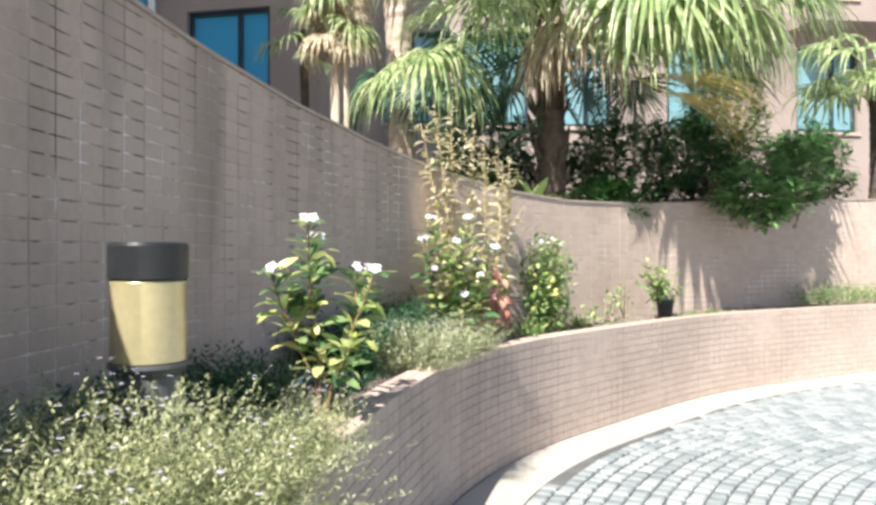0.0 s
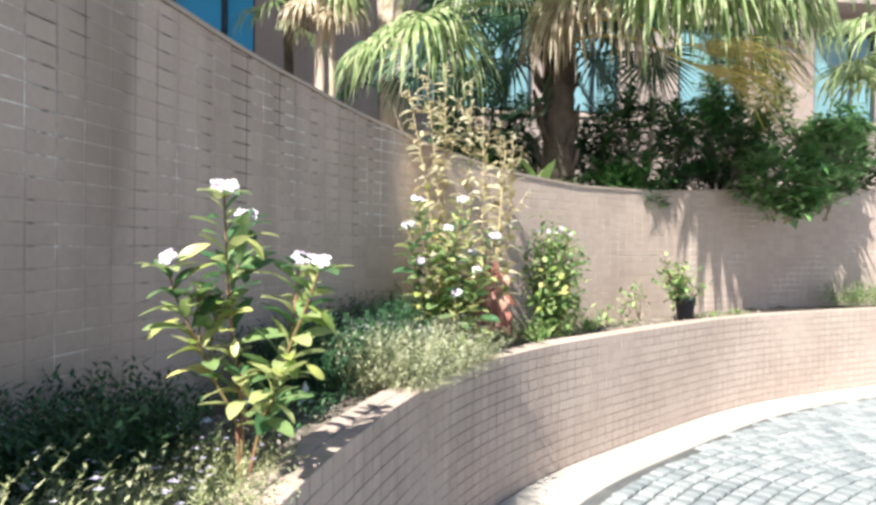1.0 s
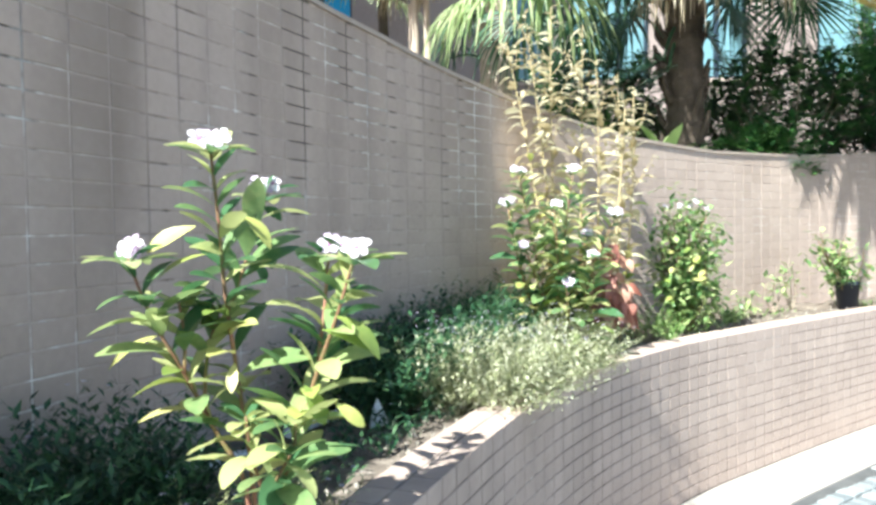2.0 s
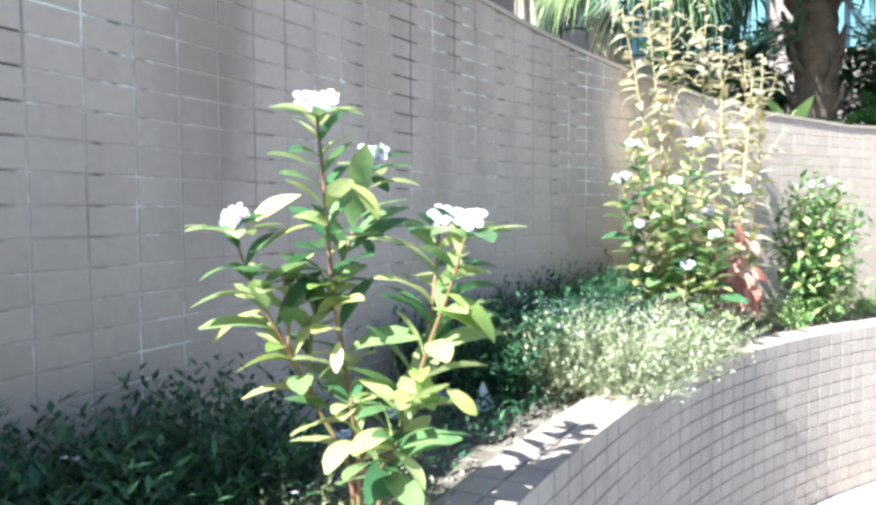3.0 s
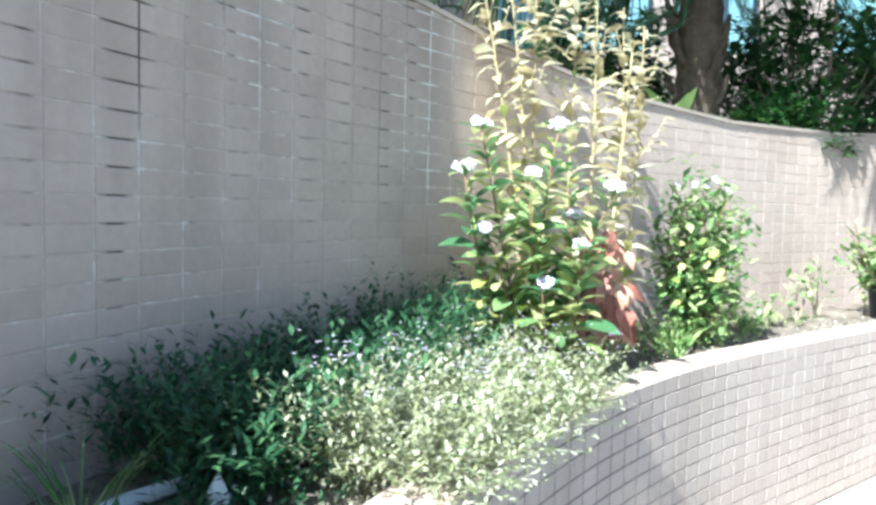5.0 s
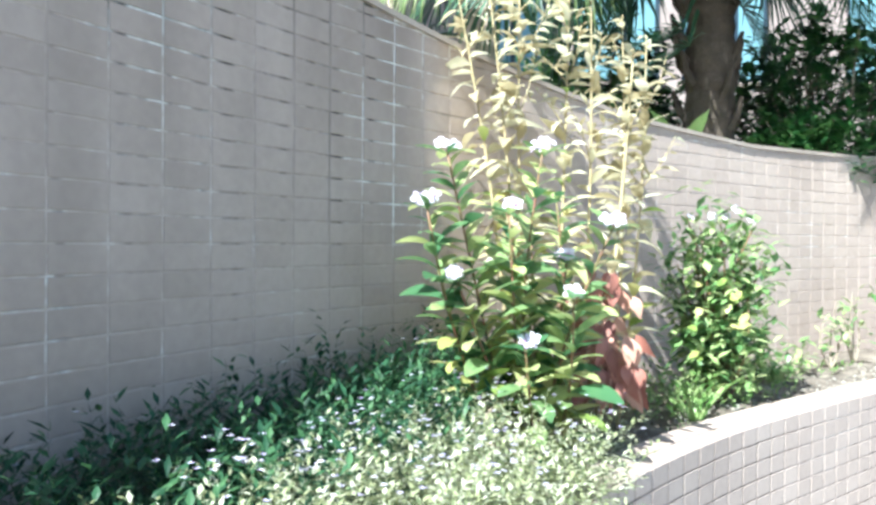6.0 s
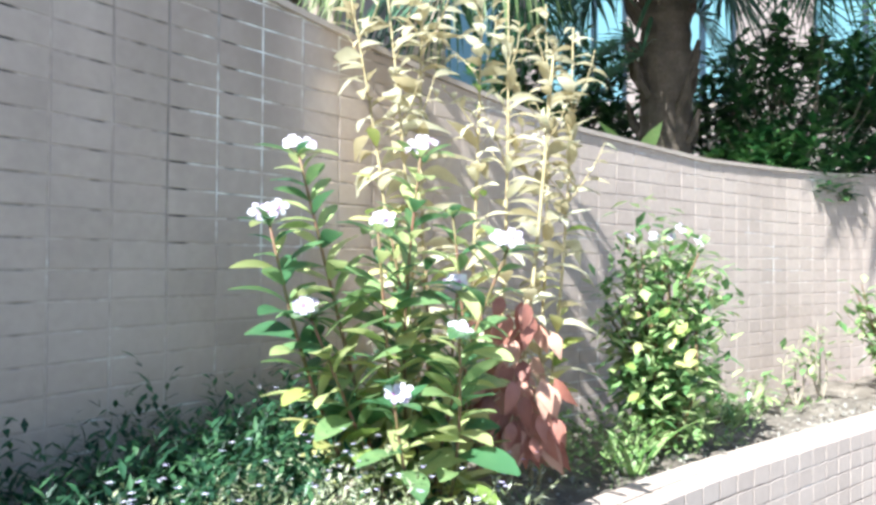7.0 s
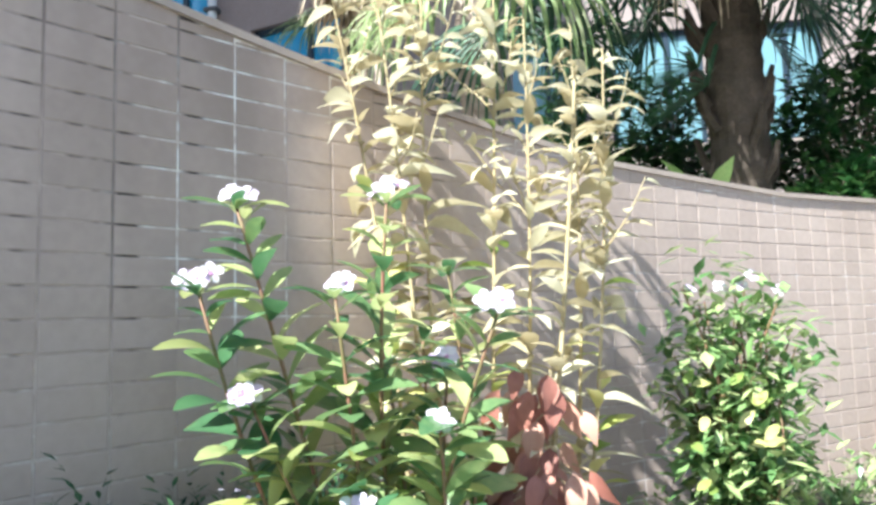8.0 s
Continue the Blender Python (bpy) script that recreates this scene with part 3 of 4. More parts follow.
for nodes, start, heads in (
        ([(-0.416, 2.56, 0.86), (-0.432, 2.55, 1.034), (-0.444, 2.53, 1.187), (-0.444, 2.51, 1.316), (-0.444, 2.485, 1.437)], 0.3, 2),
        ([(-0.43, 2.56, 0.869), (-0.474, 2.54, 0.97), (-0.505, 2.5, 1.072), (-0.536, 2.46, 1.168), (-0.56, 2.436, 1.264)], 0.42, 2),
        ([(-0.371, 2.56, 0.862), (-0.329, 2.56, 0.978), (-0.295, 2.55, 1.074), (-0.254, 2.53, 1.169), (-0.223, 2.52, 1.258)], 0.38, 3),
        ([(-0.446, 2.54, 1.167), (-0.448, 2.62, 1.248), (-0.458, 2.75, 1.372)], 0.25, 2),
        ([(-0.303, 2.56, 1.054), (-0.293, 2.58, 1.163), (-0.289, 2.6, 1.262)], 0.25, 1),
        ([(-0.488, 2.53, 1.0), (-0.484, 2.54, 1.092), (-0.463, 2.55, 1.18)], 0.3, 0),
        ([(-0.505, 2.5, 1.072), (-0.503, 2.5, 1.135), (-0.508, 2.49, 1.2)], 0.3, 0),
        ([(-0.392, 2.54, 0.869), (-0.402, 2.52, 0.94), (-0.401, 2.5, 1.005)], 0.2, 0),
        ([(-0.363, 2.54, 0.87), (-0.326, 2.51, 0.946), (-0.317, 2.5, 1.003)], 0.2, 0),
        ([(-0.374, 2.52, 0.867), (-0.335, 2.47, 0.923), (-0.305, 2.44, 0.964)], 0.1, 0)):
    nodes = [Vector(q) for q in nodes]
    if nodes[0].z < BED + 0.18 and len(nodes) == 5:
        nodes.insert(0, Vector((A0.x + 0.3 * (nodes[0].x - A0.x), A0.y, BED - 0.01)))
    pts = smooth_path(nodes)
    tall = len(nodes) > 3
    leafy_stem(plant, pts, rng, 0.0052 if tall else 0.0036, 0.0024, LEAVES, 0.08, 0.12, start, 0.03, 0.05, low=YELLOWS if tall else None)
    top = pts[-1]
    for j in range(6 if heads else 4):
        w = 2 * math.pi * j / 5 + rng.random()
        part("leaf", LEAVES[j % 3], None, plant, at=aim(top - Vector((0, 0, 0.012)), Vector((math.cos(w), math.sin(w), 0.25)), size=rng.uniform(0.06, 0.09)))
    if heads:
        flower_head(plant, top + Vector((0, 0, 0.016)), rng, 0.0165, heads + 1)
for x, y, z, dx, size in YELLOWED:
    part("leaf", YELLOWS[rng.randrange(2)], None, plant, "large yellow leaf", at=aim(Vector((x, y, z)), Vector((dx, rng.uniform(-0.5, 0.1), rng.uniform(-0.6, -0.2))), Vector((0.2, -0.6, 1.0)), size * 0.85, rng.uniform(-0.4, 0.4)))

# ---- the mixed clump: periwinkle, dry stalks, reddening stem ----
plant = thing("periwinkle_plant", "tall leggy periwinkle with mauve-white flowers and yellowing lower leaves", "flowering plant")
for base, tip, sag in (
        ((0.12, 4.66), (-0.045, 4.478, 1.535), (0.0, 0, 0)),
        ((0.15, 4.74), (0.186, 4.544, 1.54), (-0.03, 0, 0)),
        ((0.11, 4.62), (-0.088, 4.44, 1.40), (-0.03, 0, 0)),
        ((0.14, 4.64), (0.105, 4.518, 1.39), (0.0, 0, 0)),
        ((0.18, 4.70), (0.362, 4.541, 1.355), (-0.03, 0, 0)),
        ((0.20, 4.70), (0.249, 4.659, 1.265), (0, 0, 0)),
        ((0.21, 4.62), (0.265, 4.537, 1.175), (0.02, 0, 0)),
        ((0.16, 4.62), (-0.02, 4.48, 1.22), (0, 0, 0)),
        ((0.24, 4.86), (0.22, 4.80, 1.44), (0.02, 0, 0)),
        ((0.15, 4.78), (0.08, 4.74, 1.42), (0.02, 0, 0)),
        ((0.18, 4.84), (0.15, 4.86, 1.30), (0.0, 0, 0)),
        ((0.18, 4.60), (0.15, 4.46, 1.06), (0, 0, 0))):
    pts = bow((*base, BED), tip, sag)
    leafy_stem(plant, pts, rng, 0.005, 0.0026, LEAVES, 0.09, 0.14, 0.12, 0.034, 0.1, low=YELLOWS)
    top = pts[-1]
    for j in range(4):
        w = 2 * math.pi * j / 4 + rng.random()
        part("leaf", LEAVES[j % 3], None, plant, at=aim(top - Vector((0, 0, 0.012)), Vector((math.cos(w), math.sin(w), 0.25)), size=rng.uniform(0.06, 0.09)))
    if top.y < 4.7:
        flower_head(plant, top + Vector((0, 0, 0.014)), rng, 0.018, 3)

for i, (base, tip) in enumerate((((0.10, 4.98), (-0.12, 5.02, 2.22)), ((0.13, 5.00), (-0.03, 5.06, 2.36)), ((0.15, 5.06), (0.10, 5.12, 2.40)), ((0.22, 5.12), (0.26, 5.24, 2.34)), ((0.30, 5.10), (0.33, 5.24, 2.16)), ((0.40, 5.14), (0.44, 5.32, 2.10)), ((0.42, 5.10), (0.52, 5.30, 2.02)))):
    plant = thing("dry_stalk", "tall withered stalk with curled straw-coloured leaves", "dry plant", group="withered stalks in the bed")
    pts = bow((*base, BED), tip, (rng.uniform(-0.04, 0.04), 0, 0), 10)
    leafy_stem(plant, pts, rng, 0.006, 0.002, DRY, 0.08, 0.13, 0.12, 0.024, 0.3, mat=M_DRYSTEM, pairs=False, low=YELLOWS if i % 3 == 0 else None)
    for k in range(5):
        u = rng.uniform(0.62, 0.97)
        p = pts[int(u * 10)]
        q = p + Vector((rng.uniform(-0.12, 0.12), rng.uniform(-0.08, 0.08), rng.uniform(0.1, 0.22)))
        leafy_stem(plant, bow(p, q, (0.01, 0, 0), 4), rng, 0.0025, 0.001, DRY, 0.04, 0.065, 0.2, 0.03, 0.0, mat=M_DRYSTEM, pairs=False)

plant = thing("reddening_plant", "upright pale stem hung with reddish dying leaves", "plant")
pts = bow((0.34, 4.99, BED), (0.46, 5.12, 1.92), (0.01, 0, 0), 10)
leafy_stem(plant, pts, rng, 0.008, 0.003, DRY, 0.06, 0.10, 0.22, 0.022, 0.15, mat=M_DRYSTEM, pairs=False)
for k in range(110):
    u = rng.uniform(0.14, 0.44) if k > 56 else rng.uniform(0.14, 0.27)
    p = pts[0].lerp(pts[-1], u)
    w = rng.uniform(2.7, 5.7)
    d = Vector((0.6 * math.cos(w), 0.6 * math.sin(w), -0.8 - rng.random()))
    a0 = p + Vector((math.cos(w), math.sin(w), 0.1)) * rng.uniform(0.03, 0.13)
    b = Build()
    b.tube([p, p.lerp(a0, 0.6) + Vector((0, 0, 0.012)), a0], [0.002, 0.0016, 0.0012], 5)
    part("leaf_stalk", b, M_DRYSTEM, plant)
    part("leaf", RED[k % 2], None, plant, at=aim(a0, d, Vector((-math.cos(w) * 0.3, -1, 0.4)), rng.uniform(0.06, 0.10), rng.uniform(-0.6, 0.6)))


# ---- foliage in masses ----
def sprigs(n, place, height, rng, leaf, stem_mat=None, lean=0.5, every=0.016, curl=0.4):
    """Many short leafy sprigs as one mesh; place(rng) gives a foot on the ground and a tip's reach."""
    b = Build()
    for _ in range(n):
        p, out = place(rng)
        h = height(p) * rng.uniform(0.55, 1.1)
        d = Vector((rng.uniform(-lean, lean), rng.uniform(-lean, lean), 1)) + out
        d.normalize()
        steps = max(4, int(h / every))
        for i in range(steps):
            d = (d + Vector((rng.uniform(-0.16, 0.16), rng.uniform(-0.16, 0.16), -curl / steps))).normalized()
            q = p + d * (h / steps)
            if i > steps * 0.2:
                w = rng.uniform(0, 6.28)
                e = (d * 0.7 + Vector((math.cos(w), math.sin(w), rng.uniform(-0.2, 0.5)))).normalized()
                b.leaf(p, e, Vector((0, 0, 1)), leaf * rng.uniform(0.7, 1.3), leaf * rng.uniform(0.26, 0.42))
            if i % 2 == 0:
                b.add([p - Vector((0.001, 0, 0)), p + Vector((0.001, 0, 0)), q], [(0, 1, 2)])
            p = q
    return b


def patch(s0, s1, d0, d1, out=(0, 0, 0)):
    def place(rng):
        s, d = rng.uniform(s0, s1), rng.uniform(d0, d1)
        p, h = line(s, d)
        p.z = BED
        c = radians(h)
        k = max(0.0, 1 - (d - d0) / 0.16)
        return p, Vector((math.sin(c), -math.cos(c), 0)) * k * out[0]
    return place


def florets(n, place, height, rng, size=0.007):
    b = Build()
    for _ in range(n):
        p, out = place(rng)
        c = p + out * height(p) * 0.6 + Vector((0, 0, height(p) * rng.uniform(0.75, 1.08)))
        for j in range(4):
            w = 1.57 * j + rng.random()
            b.leaf(c, Vector((math.cos(w), math.sin(w), 0.3)), Vector((0, 0, 1)), size, size * 0.7)
    return b


def lump(scale, lo, hi):
    return lambda p: lo + (hi - lo) * (0.5 + 0.5 * noise.noise(Vector((p.x * scale, p.y * scale, 1.7))))


def cover(name, label, spots, leaf, mat, flowers=0, seed=1, lean=0.5):
    ob = thing(name, label, "ground cover", kind="stuff")
    r = random.Random(seed)
    g, fl = Build(), Build()
    for n, place, height in spots:
        s = sprigs(n, place, height, r, leaf, lean=lean, every=leaf * 0.62)
        g.add(s.v, s.f)
        if flowers:
            s = florets(int(n * flowers), place, height, r)
            fl.add(s.v, s.f)
    part("foliage", g, mat, ob, kind="stuff")
    if flowers:
        part("florets", fl, M_MAUVE, ob, "tiny pale mauve florets", kind="stuff")


cover("ground_cover", "sunlit grey-green ground cover with tiny mauve flowers", 
      [(4300, patch(1.2, 2.6, 0.04, 0.46, (0.9,)), lump(4, 0.28, 0.48)), (1200, patch(2.5, 3.2, 0.06, 0.36, (0.8,)), lump(6, 0.12, 0.30)), (420, patch(3.1, 3.8, 0.12, 0.32, (0.7,)), lump(7, 0.08, 0.22))], 0.0145, M_COVERNEAR, 0.05, 3)
cover("ground_cover", "pale feathery ground cover mound bulging over the low wall",
      [(1600, patch(4.62, 5.5, 0.07, 0.38, (1.1,)), lump(3, 0.20, 0.36)), (650, patch(5.2, 5.9, 0.16, 0.46, (0.4,)), lump(6, 0.09, 0.20))], 0.02, M_COVER, 0.14, 4, 0.7)
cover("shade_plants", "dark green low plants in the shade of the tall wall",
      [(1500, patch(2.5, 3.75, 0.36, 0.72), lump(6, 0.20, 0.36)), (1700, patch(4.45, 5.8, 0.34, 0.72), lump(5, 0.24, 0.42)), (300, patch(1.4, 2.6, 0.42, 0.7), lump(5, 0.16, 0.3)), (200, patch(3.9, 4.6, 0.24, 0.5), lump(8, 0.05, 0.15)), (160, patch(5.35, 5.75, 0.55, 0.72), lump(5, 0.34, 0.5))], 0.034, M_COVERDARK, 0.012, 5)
cover("weeds", "sparse green weeds along the back of the bed",
      [(300, patch(6.2, 7.1, 0.22, 0.62), lump(7, 0.08, 0.26)), (50, patch(7.1, 8.0, 0.4, 0.7), lump(7, 0.03, 0.12)), (90, patch(8.6, 9.4, 0.25, 0.5), lump(7, 0.03, 0.09)), (420, patch(10.9, 12.8, 0.3, 0.65), lump(4, 0.16, 0.42))], 0.034, M_GRASS, 0, 6)


def shrub(name, label, category, base, tips, leaf, mat, rng, per, wid=0.5, stem=M_TWIG, group=""):
    """A woody shrub: branches that fork from the base, and leaves clustered on their outer half."""
    ob = thing(name, label, category, group=group)
    g = Build()
    for t in tips:
        b = Build()
        pts = bow(base, t, (rng.uniform(-0.05, 0.05), rng.uniform(-0.05, 0.05), 0), 6)
        k = (Vector(t) - Vector(base)).length
        b.tube(pts, [0.0045 * (0.5 + 1.6 * k) * (1.2 - 0.9 * i / 6) for i in range(7)], 6)
        part("branch", b, stem, ob)
        for _ in range(per):
            u = rng.uniform(0.3, 1.03)
            i = min(int(u * 6), 5)
            p = pts[i].lerp(pts[i + 1], u * 6 - i) + Vector((rng.gauss(0, 1), rng.gauss(0, 1), rng.gauss(0, 1))) * k * 0.09
            d = Vector((rng.uniform(-1, 1), rng.uniform(-1, 1), rng.uniform(-0.5, 0.8)))
            size = leaf * rng.uniform(0.65, 1.25)
            g.leaf(p, d, Vector((0, 0, 1)), size, size * wid, 0.15, 0.2)
    part("foliage", g, mat, ob, kind="stuff")
    return ob


rng = random.Random(33)
C0 = Vector((0.83, 5.6, BED))
tips = [C0 + Vector((rng.uniform(-0.18, 0.17), rng.uniform(-0.13, 0.16), rng.uniform(0.25, 0.72))) for _ in range(30)]
ob = shrub("leafy_shrub", "bushy green shrub with some yellow leaves by the wall", "shrub", C0, tips, 0.062, M_SHRUB, rng, 84, 0.48, M_STEM)
for k in range(14):
    p = C0 + Vector((rng.uniform(-0.18, 0.1), rng.uniform(-0.2, -0.08), rng.uniform(0.2, 0.5)))
    part("leaf", YELLOWS[k % 2], None, ob, "yellow leaf", at=aim(p, Vector((rng.uniform(-1, 1), -0.6, rng.uniform(-0.6, 0.2))), Vector((0, -1, 0.5)), 0.06))
for k in range(5):
    flower_head(ob, C0 + Vector((rng.uniform(-0.15, 0.2), rng.uniform(-0.1, 0.05), rng.uniform(0.68, 0.76))), rng, 0.018, 1)

# pot with a small plant, seedlings
P0 = Vector((2.14, 6.86, BED))
pot = thing("plant_pot", "small dark plastic pot half sunk in the bed", "plant pot", P0)
b = Build()
b.lathe([(0.0, 0.0), (0.062, 0.0), (0.08, 0.17), (0.087, 0.17), (0.088, 0.2), (0.078, 0.2), (0.074, 0.16), (0.0, 0.155)], 28)
part("body", b, M_POT, pot, smooth=True)
tips = [P0 + Vector((rng.uniform(-0.26, 0.12), rng.uniform(-0.16, 0.12), rng.uniform(0.28, 0.56))) for _ in range(16)]
shrub("potted_seedling", "small green leafy plant growing over the dark pot", "plant", P0 + Vector((-0.04, 0, 0.1)), tips, 0.075, M_SHRUB, rng, 26, 0.45, M_STEM)
for x, y, h in ((1.56, 6.53, 0.34), (1.71, 6.65, 0.38), (1.36, 6.38, 0.16)):
    q = Vector((x, y, BED))
    tips = [q + Vector((rng.uniform(-0.06, 0.06), rng.uniform(-0.05, 0.05), h * rng.uniform(0.7, 1))) for _ in range(4)]
    shrub("seedling", "thin young seedling with a few green leaves", "plant", q, tips, 0.06, M_SHRUB, rng, 11, 0.45, M_TWIG, group="seedlings in the bed")


def tuft(name, label, q, n, length, rng, mat=M_GRASS, width=0.012):
    ob = thing(name, label, "grass")
    b = Build()
    for _ in range(n):
        w = rng.uniform(0, 6.28)
        d = Vector((math.cos(w) * 0.5, math.sin(w) * 0.5, 1)).normalized()
        p = Vector(q) + Vector((math.cos(w), math.sin(w), 0)) * rng.uniform(0, 0.04)
        ln = length * rng.uniform(0.5, 1.1)
        s = d.cross(Vector((0, 0, 1))).normalized() * width / 2
        prev = (p - s, p + s)
        for i in range(5):
            d = (d + Vector((math.cos(w), math.sin(w), -0.6)) * 0.13 * (i + 1) * 0.5).normalized()
            p = p + d * ln / 5
            t = s * (1 - (i + 1) / 5.2)
            b.add([prev[0], prev[1], p + t, p - t], [(0, 1, 2, 3)])
            prev = (p - t, p + t)
    part("blade_clump", b, mat, ob, kind="stuff")


tuft("grass_tuft", "tuft of bright green grass blades in the bed", (1.18, 6.10, BED), 60, 0.20, rng)
tuft("grass_tuft", "wispy seeding grass beside the shaded plants", (-0.66, 3.46, BED), 36, 0.34, rng, width=0.006)
tuft("grass_tuft", "arching broad grass blades under the shrub", (0.70, 5.34, BED), 10, 0.28, rng, width=0.02)

# litter and debris on the bed
b = Build()
b.add([(-0.03, -0.02, 0), (0.035, -0.015, 0.004), (0.03, 0.03, 0), (-0.02, 0.028, 0.006), (0.002, 0.005, 0.085), (-0.018, 0.0, 0.05)],
      [(0, 1, 4), (1, 2, 4), (2, 3, 5, 4), (3, 0, 5), (0, 4, 5)])
tagged(part("plastic_scrap", b, M_PLASTIC, at=pose(-0.44, 3.55, BED + 0.005, 0, 0, 30)), "crumpled white plastic scrap standing on the soil", "litter")
b = Build()
b.tube([Vector((-0.13, 0, 0.012)), Vector((0, 0.004, 0.014)), Vector((0.13, 0, 0.012))], [0.018, 0.02, 0.017], 12)
tagged(part("drain_pipe", b, M_PLASTIC, at=pose(-0.76, 3.08, BED + 0.012, 0, 4, 62)), "short white plastic pipe lying by the wall foot", "pipe")
b = Build()
b.tube([Vector((-0.16, 0, 0.012)), Vector((0, 0.01, 0.016)), Vector((0.15, 0, 0.012))], [0.016, 0.017, 0.015], 12)
tagged(part("drain_pipe", b, M_PLASTIC, at=pose(-0.60, 3.52, BED + 0.012, 0, 0, 68)), "white plastic pipe half hidden by plants", "pipe")
for k, (p, q) in enumerate((((-0.02, 4.40, 0.80), (0.16, 4.58, 0.98)), ((-0.05, 4.42, 0.76), (0.10, 4.52, 0.86)), ((0.06, 4.40, 0.84), (0.2, 4.38, 0.79)))):
    b = Build()
    b.tube(bow(p, q, (0, 0, 0.01), 4), [0.006, 0.006, 0.005, 0.005, 0.004], 6)
    tagged(part("fallen_twig", b, M_TWIG), "bare pale twig caught in the ground cover", "twig", "fallen twigs")
b = Build()
r = random.Random(2)
for k in range(900):
    p, _ = line(r.uniform(3.2, 9.0), CAP + abs(r.gauss(0, 0.16)) + 0.01)
    z = BED + r.uniform(-0.005, 0.028)
    w = r.uniform(0.002, 0.008)
    m = Matrix.Translation((p.x, p.y, z)) @ Euler((r.random() * 3, r.random() * 3, r.random() * 3)).to_matrix().to_4x4()
    b.box((-w, -w * 0.7, -w * 0.5), (w, w * 0.7, w * 0.5), m)
tagged(part("soil_crumbs", b, M_PEBBLE), "scattered pebbles and crumbs on the bed", "pebbles", kind="stuff")


# ---- fan palms behind the tall wall ----
def frond(palm, root, hub, axis, size, mat, rng, segs=34, droop=0.5, spread=125, label="", stiff=0.45):
    """A fan leaf: a stalk from root to hub and a fan of pleated segments whose tips hang."""
    root, hub = Vector(root), Vector(hub)
    b = Build()
    b.tube(bow(root, hub, (0, 0, 0.12 * (hub - root).length), 6), [0.017, 0.016, 0.014, 0.013, 0.012, 0.010, 0.008], 6)
    f = part("frond_stalk", b, mat, palm)
    axis = Vector(axis).normalized()
    side = axis.cross(Vector((0, 0, 1))).normalized()
    up = side.cross(axis)
    g = Build()
    for i in range(segs):
        a = radians(-spread + 2 * spread * (i + 0.5) / segs)
        ln = size * (0.72 + 0.28 * math.cos(a * 0.75)) * rng.uniform(0.85, 1.1)
        d = axis * math.cos(a) + side * math.sin(a) + up * (0.16 - 0.10 * (i % 2))
        d.normalize()
        wmax = size * stiff * radians(2 * spread / segs) * 0.46
        p = hub.copy()
        hang = droop * rng.uniform(0.5, 1.7)
        n = 9
        lat = up.cross(d).normalized()
        prev = None
        for k in range(n + 1):
            u = k / n
            w = wmax * min(1, u / stiff) if u < stiff else wmax * (1 - (u - stiff) / (1 - stiff)) ** 0.8
            w = max(w, 0.0012)
            ridge = Vector((0, 0, 0.35 * w))
            cur = (p - lat * w, p + ridge, p + lat * w)
            if prev:
                g.add([*prev, *cur], [(0, 3, 4, 1), (1, 4, 5, 2)])
            prev = cur
            if u > stiff * 0.7:
                d = (d + Vector((rng.uniform(-0.06, 0.06), rng.uniform(-0.06, 0.06), -hang * (u + 0.1)))).normalized()
            p = p + d * ln / n
    part("fan", g, mat, f, label)


def trunk(palm, base, top, r0, r1, mat, rng, rings=26):
    b = Build()
    pts, rad = [], []
    for i in range(rings * 2 + 1):
        u = i / (rings * 2)
        pts.append(Vector(base).lerp(Vector(top), u) + Vector((0.03 * math.sin(4 * u), 0.03 * math.cos(3 * u), 0)))
        rad.append((r0 + (r1 - r0) * u) * (1.0 if i % 2 else 1.07) * rng.uniform(0.97, 1.03))
    b.tube(pts, rad, 18)
    part("trunk", b, mat, palm)


def stubs(palm, base, top, r, n, mat, rng):
    """Old leaf bases that stand off the trunk."""
    for k in range(n):
        u = rng.uniform(0.05, 0.98)
        p = Vector(base).lerp(Vector(top), u)
        w = rng.uniform(0, 6.28)
        o = Vector((math.cos(w), math.sin(w), 0))
        b = Build()
        b.tube([p + o * r * 0.8, p + o * r * 1.25 + Vector((0, 0, 0.08)), p + o * r * 1.5 + Vector((0, 0, 0.2))], [0.035, 0.028, 0.012], 6)
        part("leaf_base", b, mat, palm)


